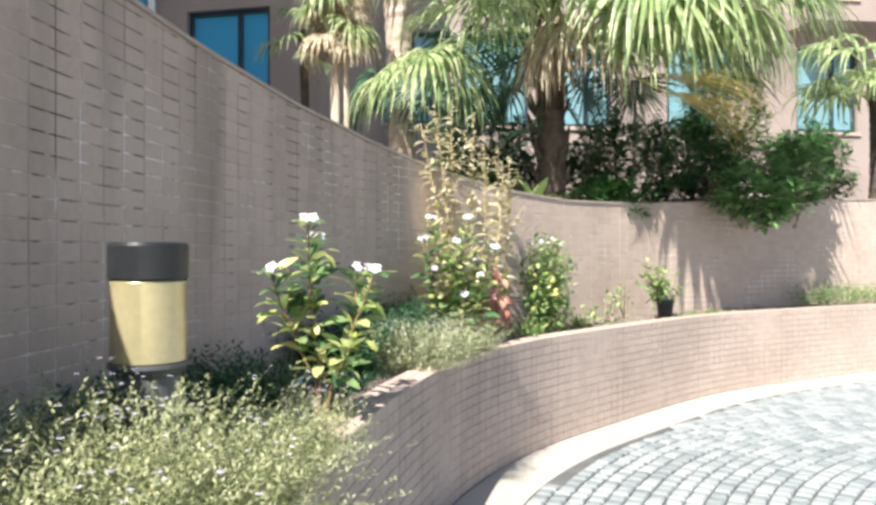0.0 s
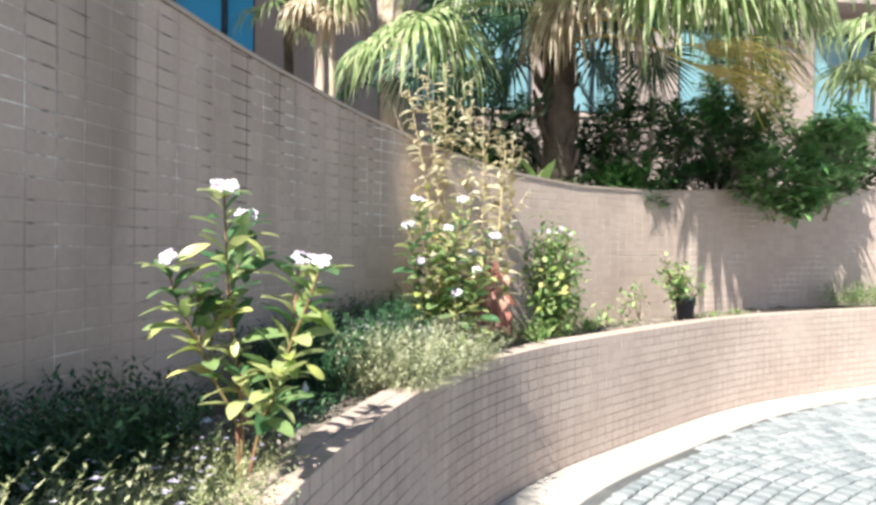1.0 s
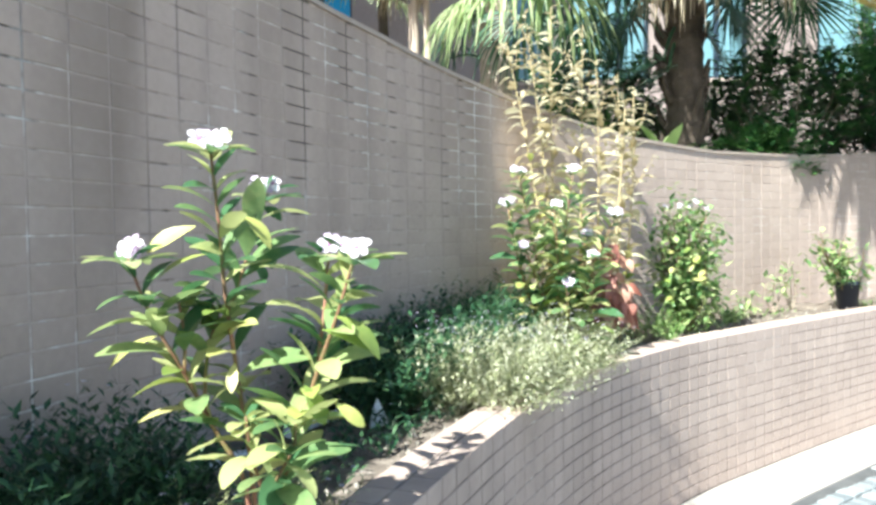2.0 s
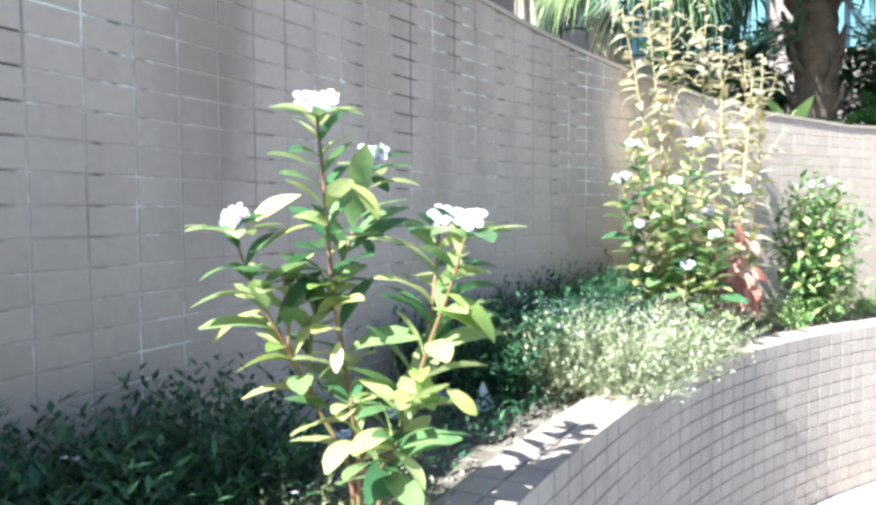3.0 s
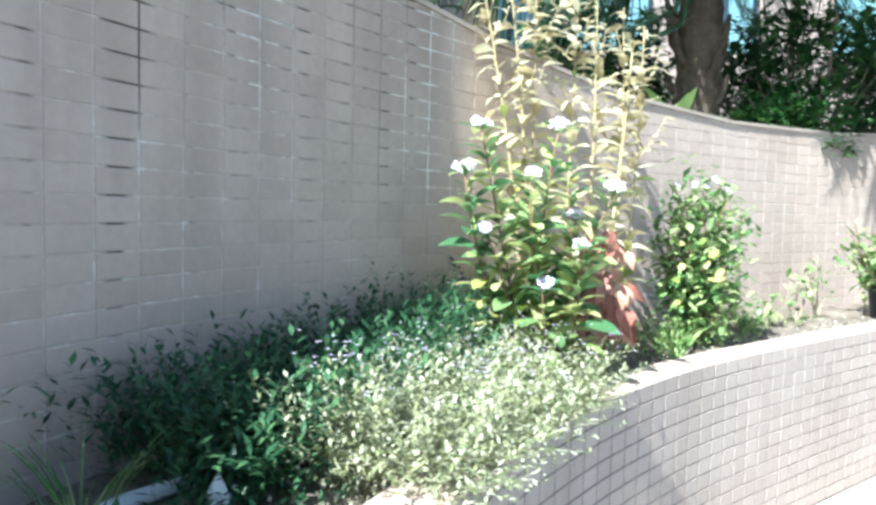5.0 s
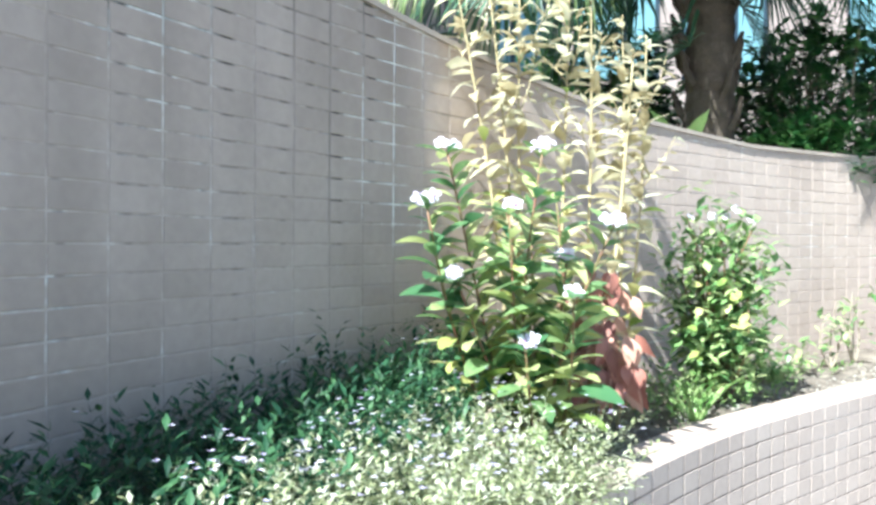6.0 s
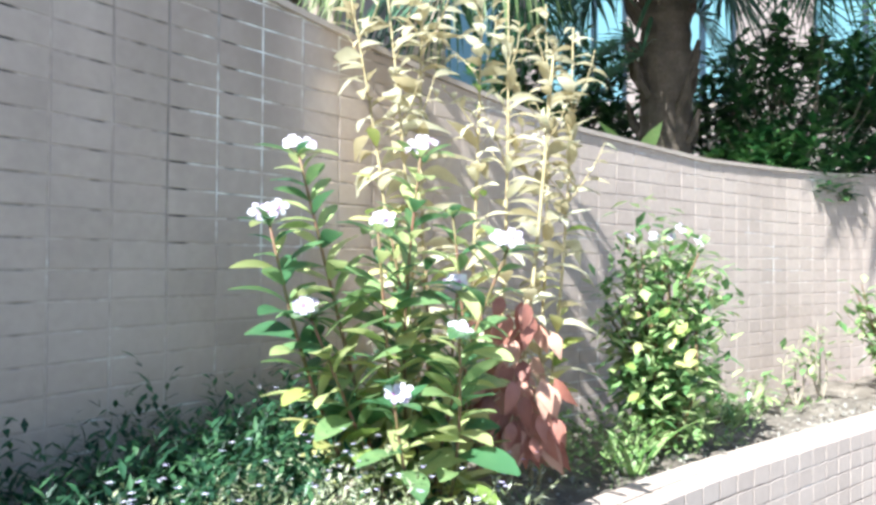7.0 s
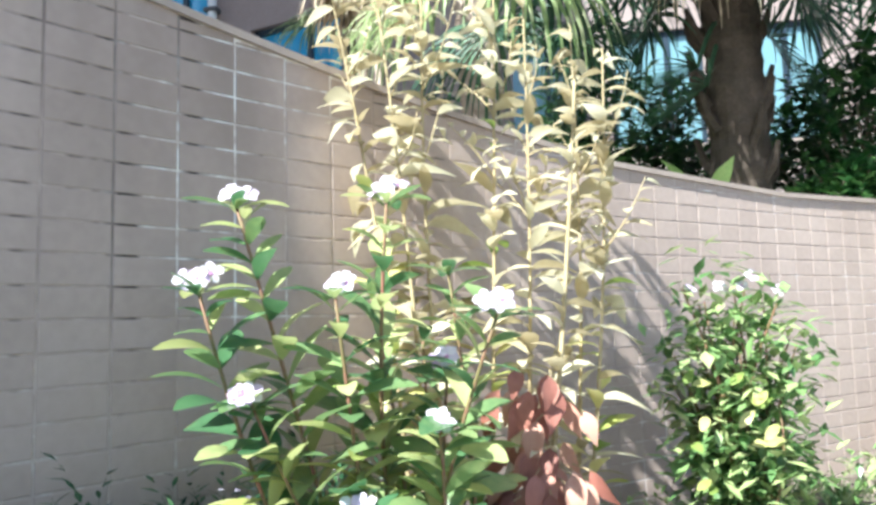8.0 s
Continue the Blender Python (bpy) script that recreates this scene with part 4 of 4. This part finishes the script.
rng = random.Random(44)
palm = thing("fan_palm", "shaggy fan palm with drooping green, yellow and dry fronds", "palm tree", (0, 0, 0), "palms behind the wall")
T0, T1 = Vector((1.16, 7.5, 1.5)), Vector((1.1, 7.5, 4.5))
trunk(palm, T0, T1, 0.15, 0.13, M_BARK, rng)
stubs(palm, T0, T1, 0.14, 80, M_BARK, rng)
C = Vector((1.1, 7.45, 4.45))
for hub, axis, size, mat, droop, spread, lab in (
        ((-0.13, 6.9, 3.21), (-0.45, -0.45, -0.55), 1.0, M_PALM, 0.42, 118, "arching pale green fan"),
        ((-0.43, 7.1, 3.09), (-0.75, -0.3, -0.5), 0.85, M_PALM, 0.5, 110, ""),
        ((0.09, 7.0, 3.2), (0.25, -0.4, -0.7), 0.85, M_PALM, 0.55, 105, ""),
        ((0.41, 6.8, 3.8), (0.02, -0.4, -0.9), 0.8, M_PALM, 0.18, 95, ""),
        ((0.09, 7.4, 3.76), (-0.8, -0.3, -0.25), 0.75, M_PALM, 0.35, 80, ""),
        ((0.68, 7.6, 3.91), (0.25, -0.3, -0.8), 0.8, M_PALMSHADE, 0.25, 110, ""),
        ((1.78, 6.7, 3.81), (-0.05, -0.45, -0.75), 1.05, M_PALM, 0.35, 112, ""),
        ((2.18, 6.6, 3.87), (0.15, -0.45, -0.75), 1.15, M_PALM, 0.38, 115, ""),
        ((2.71, 6.7, 3.81), (0.25, -0.4, -0.75), 1.1, M_PALM, 0.4, 112, ""),
        ((3.26, 7.0, 4.0), (0.6, -0.35, -0.5), 1.05, M_PALM, 0.42, 112, ""),
        ((2.53, 7.0, 3.55), (0.2, -0.4, -0.8), 0.85, M_PALM, 0.5, 100, ""),
        ((1.47, 7.2, 4.16), (-0.2, -0.4, -0.6), 0.9, M_PALM, 0.35, 110, ""),
        ((2.01, 6.6, 2.94), (0.85, -0.25, -0.30), 1.15, M_PALMYELLOW, 0.16, 42, "yellowing fan"),
        ((2.07, 6.65, 2.8), (0.85, -0.2, -0.42), 1.05, M_PALMYELLOW, 0.2, 40, "yellowing fan"),
        ((1.21, 6.9, 3.49), (-0.4, -0.3, -0.5), 0.85, M_PALMDRY, 0.75, 70, "withered grey-brown hanging fan"),
        ((1.08, 7.0, 3.38), (-0.35, -0.2, -0.6), 0.8, M_PALMDRY, 0.8, 60, "withered grey-brown hanging fan"),
        ((1.38, 6.9, 3.54), (0.3, -0.3, -0.5), 0.95, M_PALMDRY, 0.75, 75, "withered grey-brown hanging fan"),
        ((1.53, 6.95, 3.42), (0.35, -0.2, -0.7), 0.8, M_PALMDRY, 0.8, 60, "withered grey-brown hanging fan"),
        ((1.19, 7.2, 3.72), (-0.1, -0.2, -0.9), 1.0, M_PALMDRY, 0.7, 50, ""),
        ((1.44, 7.3, 2.97), (0.25, -0.12, -0.85), 0.56, M_PALMSHADE, 0.06, 95, "stiff dark green fan with shade painted in"),
        ((1.94, 7.2, 3.03), (-0.05, -0.12, -0.9), 0.56, M_PALMSHADE, 0.06, 100, "stiff dark green fan with shade painted in"),
        ((2.52, 7.6, 3.27), (0.3, -0.12, -0.85), 0.6, M_PALMSHADE, 0.08, 100, "stiff dark green fan with shade painted in"),
        ((0.95, 7.2, 2.57), (-0.85, -0.1, -0.45), 0.52, M_PALMSHADE, 0.05, 75, "stiff dark green fan with shade painted in"),
        ((0.86, 7.7, 3.12), (-0.5, -0.1, -0.8), 0.65, M_PALMSHADE, 0.1, 100, ""),
        ((3.25, 7.9, 3.41), (0.5, -0.1, -0.7), 0.7, M_PALMSHADE, 0.1, 105, ""),
        ((1.9, 8.1, 3.77), (0.1, 0.4, -0.5), 0.9, M_PALMSHADE, 0.3, 115, ""),
        ((2.62, 8.2, 4.18), (0.5, 0.5, -0.2), 1.1, M_PALM, 0.45, 115, ""),
        ((1.11, 8.2, 4.55), (-0.6, 0.5, -0.1), 1.1, M_PALM, 0.45, 115, ""),
        ((1.51, 7.4, 5.04), (-0.1, -0.3, 0.8), 1.1, M_PALM, 0.35, 118, ""),
        ((2.14, 7.6, 5.08), (0.5, 0.2, 0.7), 1.1, M_PALM, 0.35, 118, ""),
        ((0.67, 7.5, 4.91), (-0.7, 0, 0.4), 1.1, M_PALM, 0.4, 118, ""),
        ((1.82, 6.3, 3.81), (0.0, -0.5, -0.7), 1.25, M_PALM, 0.38, 115, ""),
        ((2.39, 6.4, 3.9), (0.2, -0.5, -0.7), 1.3, M_PALM, 0.38, 115, ""),
        ((2.92, 6.6, 3.93), (0.45, -0.4, -0.6), 1.2, M_PALM, 0.4, 112, ""),
        ((3.02, 7.2, 3.72), (0.35, -0.3, -0.75), 1.0, M_PALM, 0.45, 105, ""),
        ((2.27, 7.2, 3.77), (0.1, -0.3, -0.85), 0.95, M_PALM, 0.45, 100, ""),
        ((3.77, 7.6, 4.09), (0.6, -0.3, -0.5), 0.9, M_PALM, 0.45, 105, ""),
        ((0.77, 6.9, 3.94), (-0.15, -0.4, -0.8), 0.85, M_PALM, 0.35, 100, ""),
        ((0.28, 7.9, 3.65), (0.1, -0.2, -0.8), 0.9, M_PALMSHADE, 0.3, 115, ""),
        ((0.59, 8.0, 3.74), (0.2, -0.2, -0.8), 0.8, M_PALMSHADE, 0.3, 115, ""),
        ((0.96, 8.0, 3.74), (-0.2, -0.2, -0.8), 0.9, M_PALMSHADE, 0.2, 115, ""),
        ((2.0, 8.0, 3.92), (0.1, -0.1, -0.8), 0.8, M_PALMSHADE, 0.2, 110, ""),
        ((2.93, 8.2, 3.61), (0.2, -0.1, -0.8), 0.8, M_PALMSHADE, 0.2, 110, ""),
        ((3.59, 8.4, 3.86), (0.3, -0.1, -0.8), 0.9, M_PALMSHADE, 0.2, 110, ""),
        ((-0.14, 7.6, 3.09), (-0.1, -0.2, -0.9), 0.7, M_PALMSHADE, 0.4, 110, ""),
        ((0.33, 7.6, 3.03), (0.1, -0.2, -0.9), 0.6, M_PALMSHADE, 0.4, 100, ""),
        ((0.35, 6.35, 4.15), (-0.3, -0.8, -0.15), 1.15, M_PALM, 0.35, 118, ""),
        ((0.75, 6.2, 4.3), (-0.1, -0.9, -0.15), 1.2, M_PALM, 0.35, 118, ""),
        ((1.2, 6.75, 4.3), (0.1, -0.9, -0.05), 0.95, M_PALM, 0.35, 118, ""),
        ((1.7, 6.85, 4.35), (0.3, -0.8, -0.05), 0.95, M_PALM, 0.35, 118, ""),
        ((2.2, 7.0, 4.25), (0.6, -0.6, -0.05), 1.0, M_PALM, 0.35, 118, ""),
        ((0.1, 6.9, 4.2), (-0.8, -0.3, -0.15), 1.15, M_PALM, 0.35, 118, ""),
        ((0.9, 6.9, 4.6), (-0.3, -0.5, 0.3), 1.1, M_PALM, 0.35, 118, ""),
        ((1.6, 6.9, 4.6), (0.3, -0.5, 0.3), 1.1, M_PALM, 0.35, 118, ""),
        ((2.5, 7.2, 4.2), (0.9, -0.1, -0.1), 1.1, M_PALM, 0.35, 118, ""),
        ((1.88, 6.7, 3.58), (0.0, -0.4, -0.8), 0.95, M_PALM, 0.4, 108, ""),
        ((2.4, 6.7, 3.53), (0.15, -0.4, -0.8), 1.0, M_PALM, 0.4, 108, ""),
        ((2.93, 6.8, 3.53), (0.3, -0.4, -0.75), 0.95, M_PALM, 0.42, 108, ""),
        ((1.36, 7.55, 2.8), (0.35, -0.1, -0.8), 0.64, M_PALMSHADE, 0.05, 105, "stiff dark green fan with shade painted in"),
        ((1.0, 7.3, 2.5), (-0.7, -0.1, -0.5), 0.55, M_PALMSHADE, 0.05, 85, "stiff dark green fan with shade painted in"),
        ((1.95, 7.7, 3.0), (0.4, -0.1, -0.8), 0.66, M_PALMSHADE, 0.06, 105, "stiff dark green fan with shade painted in"),
        ((1.6, 7.9, 3.2), (0.1, -0.1, -0.9), 0.7, M_PALMSHADE, 0.08, 110, ""),
        ((0.75, 7.8, 3.1), (-0.2, -0.1, -0.9), 0.75, M_PALMSHADE, 0.15, 110, ""),
        ((0.35, 7.9, 3.0), (-0.2, -0.1, -0.9), 0.75, M_PALMSHADE, 0.2, 110, "")):
    root = C if hub[2] > 3.35 else T0.lerp(T1, min(0.95, (hub[2] - 1.5) / 3 + 0.12))
    frond(palm, root, hub, axis, size, mat, rng, 24 if mat is M_PALMDRY else 40, droop, spread, lab)

palm = thing("fan_palm", "taller fan palm with a smooth pale ringed trunk", "palm tree", (0, 0, 0), "palms behind the wall")
T0, T1 = Vector((-0.42, 8.7, 1.5)), Vector((-0.58, 8.8, 6.3))
trunk(palm, T0, T1, 0.16, 0.14, M_PALEBARK, rng, 34)
C = Vector((-0.50, 8.8, 6.2))
for k in range(11):
    w = 2 * math.pi * k / 11
    o = Vector((math.cos(w), math.sin(w), 0))
    hub = C + o * rng.uniform(0.8, 1.1) + Vector((0, 0, rng.uniform(-0.8, 0.3)))
    frond(palm, C, hub, o + Vector((0, 0, rng.uniform(-0.5, 0.1))), rng.uniform(1.1, 1.35), M_PALM if k % 3 else M_PALMDRY, rng, 30, 0.45, 118)
frond(palm, T0.lerp(T1, 0.4), (-0.75, 9.0, 3.55), (-0.3, -0.2, -0.7), 0.9, M_PALMSHADE, rng, 34, 0.3, 118)
frond(palm, T0.lerp(T1, 0.3), (-0.95, 9.1, 3.1), (-0.5, -0.2, -0.6), 0.8, M_PALMSHADE, rng, 34, 0.3, 118)

palm = thing("dry_palm_clump", "slender palm clump with brown withered leaf sheaths", "palm tree", (0, 0, 0), "palms behind the wall")
for x, y, z in ((-1.14, 8.0, 3.5), (-1.04, 8.05, 3.6), (-1.2, 8.15, 3.4)):
    b = Build()
    b.tube(bow((x, y, 1.5), (x + 0.02, y, z), (0.02, 0, 0), 8), [0.03] * 9, 10)
    part("cane", b, M_PALEBARK, palm)
for k in range(26):
    w = rng.uniform(0, 6.28)
    hub = Vector((-1.12, 8.05, 3.6)) + Vector((math.cos(w) * 0.22, math.sin(w) * 0.2, rng.uniform(-0.1, 0.9)))
    frond(palm, (-1.1, 8.05, 3.3), hub, (0.5 * math.cos(w), 0.5 * math.sin(w) - 0.2, -0.6), rng.uniform(0.35, 0.6), M_PALMDRY if k % 6 else M_PALM, rng, 22, 0.6, 110)

palm = thing("fan_palm", "slender young fan palm before the shaded wing", "palm tree", (0, 0, 0), "palms behind the wall")
trunk(palm, (-1.75, 9.4, 1.5), (-1.72, 9.4, 4.2), 0.06, 0.05, M_BARK, rng, 20)
for hub, axis in (((-1.55, 9.1, 4.3), (0.5, -0.4, -0.3)), ((-1.9, 9.1, 4.0), (-0.5, -0.4, -0.3)), ((-1.6, 9.2, 3.8), (0.6, -0.2, -0.4)), ((-1.8, 9.6, 4.5), (-0.3, 0.5, 0.2)), ((-1.5, 9.5, 4.6), (0.6, 0.2, 0.3))):
    frond(palm, (-1.72, 9.4, 4.1), hub, axis, 0.6, M_PALM, rng, 28, 0.35, 110)

palm = thing("fan_palm", "young fan palm seen beyond the bushes", "palm tree", (0, 0, 0), "palms behind the wall")
trunk(palm, (6.0, 9.9, 1.5), (6.0, 9.9, 3.6), 0.14, 0.12, M_BARK, rng, 18)
for k in range(10):
    w = 2 * math.pi * k / 10
    o = Vector((math.cos(w), math.sin(w), 0))
    frond(palm, (6.0, 9.9, 3.6), Vector((6.0, 9.9, 3.7)) + o * 0.6 + Vector((0, 0, rng.uniform(-0.2, 0.5))), o + Vector((0, 0, -0.2)), 0.9, M_PALM, rng, 26, 0.5, 115)

# broad-leaved plants at the palm's foot
ob = thing("broadleaf_plant", "bright green broad-leaved plant rising behind the wall top", "plant", (0, 0, 0))
BL = [blade_mesh("leaf", M_SHRUB, 0.32, 0.2, 6), blade_mesh("leaf", M_GRASS, 0.08, 0.5, 6)]
for k in range(36):
    w = rng.uniform(0, 6.28)
    big = k < 3
    lean = 0.3 if big else 0.9
    part("leaf", BL[0 if big else 1], None, ob, at=aim(Vector((0.86 + (0.08 if big else 0), 7.1, 1.68)), Vector((math.cos(w) * lean, math.sin(w) * lean, 1.0)), size=rng.uniform(0.4, 0.46) if big else rng.uniform(0.3, 0.46)))


# bushes on the terrace
def bush(label, c, r, n, leaf, mat, seed, per=30):
    """Branches that reach to the skin of an uneven mound, with leaves whorled at their ends."""
    rr = random.Random(seed)
    base = Vector((c[0], c[1] + 0.2, 1.5))
    tips = []
    for _ in range(n):
        v = Vector((rr.gauss(0, 1), rr.gauss(0, 1), rr.gauss(0, 1))).normalized() * rr.uniform(0.55, 1.0)
        tips.append(Vector(c) + Vector((v.x * r[0], v.y * r[1], v.z * r[2])))
    ob = thing("bush", label, "bush", group="bushes behind the wall")
    g = Build()
    for k, t in enumerate(tips):
        pts = bow(base.lerp(t, 0.25), t, (rr.uniform(-0.06, 0.06), rr.uniform(-0.06, 0.06), 0), 5)
        if k % 3 == 0:
            br = Build()
            br.tube(pts, [0.012, 0.01, 0.008, 0.007, 0.005, 0.004], 5)
            part("branch", br, M_TWIG, ob)
        ax = (pts[-1] - pts[-2]).normalized()
        for _ in range(per):
            u = 1 - abs(rr.gauss(0, 0.16))
            f = min(max(u, 0.0), 0.999) * 5
            p = pts[int(f)].lerp(pts[int(f) + 1], f - int(f)) + Vector((rr.gauss(0, 1), rr.gauss(0, 1), rr.gauss(0, 1))) * leaf * 0.22
            w = rr.uniform(0, 6.28)
            d = ax * rr.uniform(0.1, 0.8) + Vector((math.cos(w), math.sin(w), rr.uniform(-0.5, 0.45)))
            size = leaf * rr.uniform(0.6, 1.2)
            g.leaf(p, d, Vector((0, 0, 1)), size, size * 0.36, 0.18, 0.22)
    part("foliage", g, mat, ob, kind="stuff")
    return ob


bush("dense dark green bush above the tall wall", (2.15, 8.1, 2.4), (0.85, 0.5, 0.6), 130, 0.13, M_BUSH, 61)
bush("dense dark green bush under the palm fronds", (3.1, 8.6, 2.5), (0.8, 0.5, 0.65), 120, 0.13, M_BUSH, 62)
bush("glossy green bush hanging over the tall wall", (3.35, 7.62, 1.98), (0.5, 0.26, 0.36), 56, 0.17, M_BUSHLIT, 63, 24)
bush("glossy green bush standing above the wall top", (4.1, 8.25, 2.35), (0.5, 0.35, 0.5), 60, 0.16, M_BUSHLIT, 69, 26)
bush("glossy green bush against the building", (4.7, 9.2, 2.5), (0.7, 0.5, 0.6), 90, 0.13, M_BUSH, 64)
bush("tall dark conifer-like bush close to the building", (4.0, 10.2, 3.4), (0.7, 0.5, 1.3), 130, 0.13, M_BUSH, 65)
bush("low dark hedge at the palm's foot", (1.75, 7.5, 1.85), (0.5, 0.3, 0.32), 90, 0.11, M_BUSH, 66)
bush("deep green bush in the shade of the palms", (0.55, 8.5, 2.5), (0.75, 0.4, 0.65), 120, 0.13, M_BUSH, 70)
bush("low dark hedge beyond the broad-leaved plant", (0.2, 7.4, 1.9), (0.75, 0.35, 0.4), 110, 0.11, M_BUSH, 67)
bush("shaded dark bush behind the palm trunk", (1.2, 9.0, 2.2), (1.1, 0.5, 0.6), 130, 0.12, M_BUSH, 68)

# ---- tiles and setts, piece by piece ----
def tile_mesh(name, w, h, t, mat, ch=0.0014):
    b = Build()
    b.add([(-w / 2, 0, -h / 2), (w / 2, 0, -h / 2), (w / 2, 0, h / 2), (-w / 2, 0, h / 2),
           (-w / 2 + ch, -t, -h / 2 + ch), (w / 2 - ch, -t, -h / 2 + ch), (w / 2 - ch, -t, h / 2 - ch), (-w / 2 + ch, -t, h / 2 - ch)],
          [(4, 5, 6, 7), (0, 1, 5, 4), (1, 2, 6, 5), (2, 3, 7, 6), (3, 0, 4, 7)])
    return b.mesh(name, mat)


def clad(wall, s0, s1, pitch_s, w, h, rows, z_of_row, d, top, near):
    """Tiles on a wall: those inside the stretch 'near' one by one, the others joined."""
    me = tile_mesh("tile", w, h, 0.0013, M_TILE)
    proto = tile_mesh("tile_proto", w, h, 0.0013, M_TILES)
    pv, pf = [v.co.copy() for v in proto.vertices], [tuple(p.vertices) for p in proto.polygons]
    rest = Build()
    rng = random.Random(5)
    count = 0
    n = int((s1 - s0) / pitch_s)
    for i in range(n):
        s = s0 + (i + 0.5) * pitch_s
        base = at_line(s, d, 0)
        lim = top(s)
        wide = (line(s + pitch_s / 2, d)[0] - line(s - pitch_s / 2, d)[0]).length
        fit_w = Matrix.Diagonal(((wide - 0.0045) / w, 1, 1, 1))
        for r in range(rows):
            z = z_of_row(r)
            if z - h / 2 > lim - 0.004:
                break
            m = base @ Matrix.Translation((0, rng.uniform(-0.0008, 0.0), z)) @ Matrix.Rotation(rng.uniform(-0.006, 0.006), 4, "Z") @ Matrix.Rotation(rng.uniform(-0.006, 0.006), 4, "X") @ fit_w
            whole = z + h / 2 < lim - 0.002
            if whole and near[0] <= s <= near[1] and count < 300:
                ob = new("tile", me)
                ob.matrix_basis = m
                ob.parent = wall
                count += 1
            else:
                pts = [m @ p for p in pv]
                if not whole:
                    for p in pts:
                        p.z = min(p.z, lim - 0.002)
                rest.add(pts, pf)
    bpy.data.meshes.remove(proto)
    part("tile_field", rest, M_TILES, wall, kind="stuff")


def build_tiles():
    clad(tall_wall, 2.0, 13.2, 0.1085, 0.1, 0.0556, 30, lambda r: 0.67 + 0.06 * r, GAP + 0.008, wall_top, (3.75, 5.3))
    clad(low_wall, 1.2, 13.6, 0.0905, 0.0855, 0.0528, 13, lambda r: 0.721 - 0.0572 * r, 0.0, lambda s: 9.0, (3.55, 5.6))
    # cap tiles on the low wall, two across
    me = tile_mesh("cap_tile", 0.0855, 0.069, 0.0013, M_TILE)
    rest = Build()
    pv, pf = [v.co.copy() for v in me.vertices], [tuple(p.vertices) for p in me.polygons]
    turn = Matrix.Rotation(radians(-90), 4, "X")
    for i in range(int(12.4 / 0.0905)):
        s = 1.2 + (i + 0.5) * 0.0905
        for d in (0.036, 0.112):
            m = at_line(s, d, LOW_TOP - 0.008) @ turn
            if 3.3 < s < 7.0:
                ob = new("cap_tile", me)
                ob.matrix_basis = m
                ob.parent = low_wall
            else:
                rest.add([m @ p for p in pv], pf)
    part("cap_tile_field", rest, M_TILES, low_wall, kind="stuff")
    # setts in rings
    rng = random.Random(9)
    rest = Build()
    metas = []
    for k in range(3):
        b = Build()
        w, h = 0.088, 0.084
        t, ch = 0.012, 0.012
        q = lambda: rng.uniform(-0.004, 0.004)
        lo = [(-w / 2 + q(), -h / 2 + q(), -0.012), (w / 2 + q(), -h / 2 + q(), -0.012), (w / 2 + q(), h / 2 + q(), -0.012), (-w / 2 + q(), h / 2 + q(), -0.012)]
        hi = [(x * (1 - 2 * ch / w), y * (1 - 2 * ch / h), t + q() / 3) for x, y, _ in lo]
        mid = [(x * 0.985, y * 0.985, t - 0.008) for x, y, _ in lo]
        b.add(lo + mid + hi, [(8, 9, 10, 11)] + [(i, (i + 1) % 4, 4 + (i + 1) % 4, 4 + i) for i in range(4)] + [(4 + i, 4 + (i + 1) % 4, 8 + (i + 1) % 4, 8 + i) for i in range(4)])
        metas.append(b.mesh("sett", M_SETT))
    count = 0
    edge = [(line(0.1 * k)[0], math.radians(line(0.1 * k)[1])) for k in range(-60, int(TOTAL * 10))]
    r = 6.5
    while r > 0.2:
        n = int(2 * math.pi * r / 0.098)
        off = rng.random()
        for j in range(n):
            w = 2 * math.pi * (j + off) / n
            p = Vector((CENTRE[0] + r * math.cos(w), CENTRE[1] + r * math.sin(w), rng.uniform(-0.003, 0.003)))
            m = Matrix.Translation(p) @ Matrix.Rotation(w - math.pi / 2 + rng.uniform(-0.04, 0.04), 4, "Z")
            if r > 4.0:
                q, h = min(edge, key=lambda o: (o[0].x - p.x) ** 2 + (o[0].y - p.y) ** 2)
                if (p.x - q.x) * math.sin(h) - (p.y - q.y) * math.cos(h) < 0.39:
                    continue
            me = metas[rng.randrange(3)]
            if p.x < 2.6 and 3.6 < p.y < 6.2 and r > 2.6 and count < 300:
                ob = new("sett", me)
                ob.matrix_basis = m
                ob.parent = pavement
                count += 1
            else:
                rest.add([m @ v.co for v in me.vertices], [tuple(f.vertices) for f in me.polygons])
        r -= 0.095
    part("sett_field", rest, M_SETTS, pavement, kind="stuff")


build_tiles()
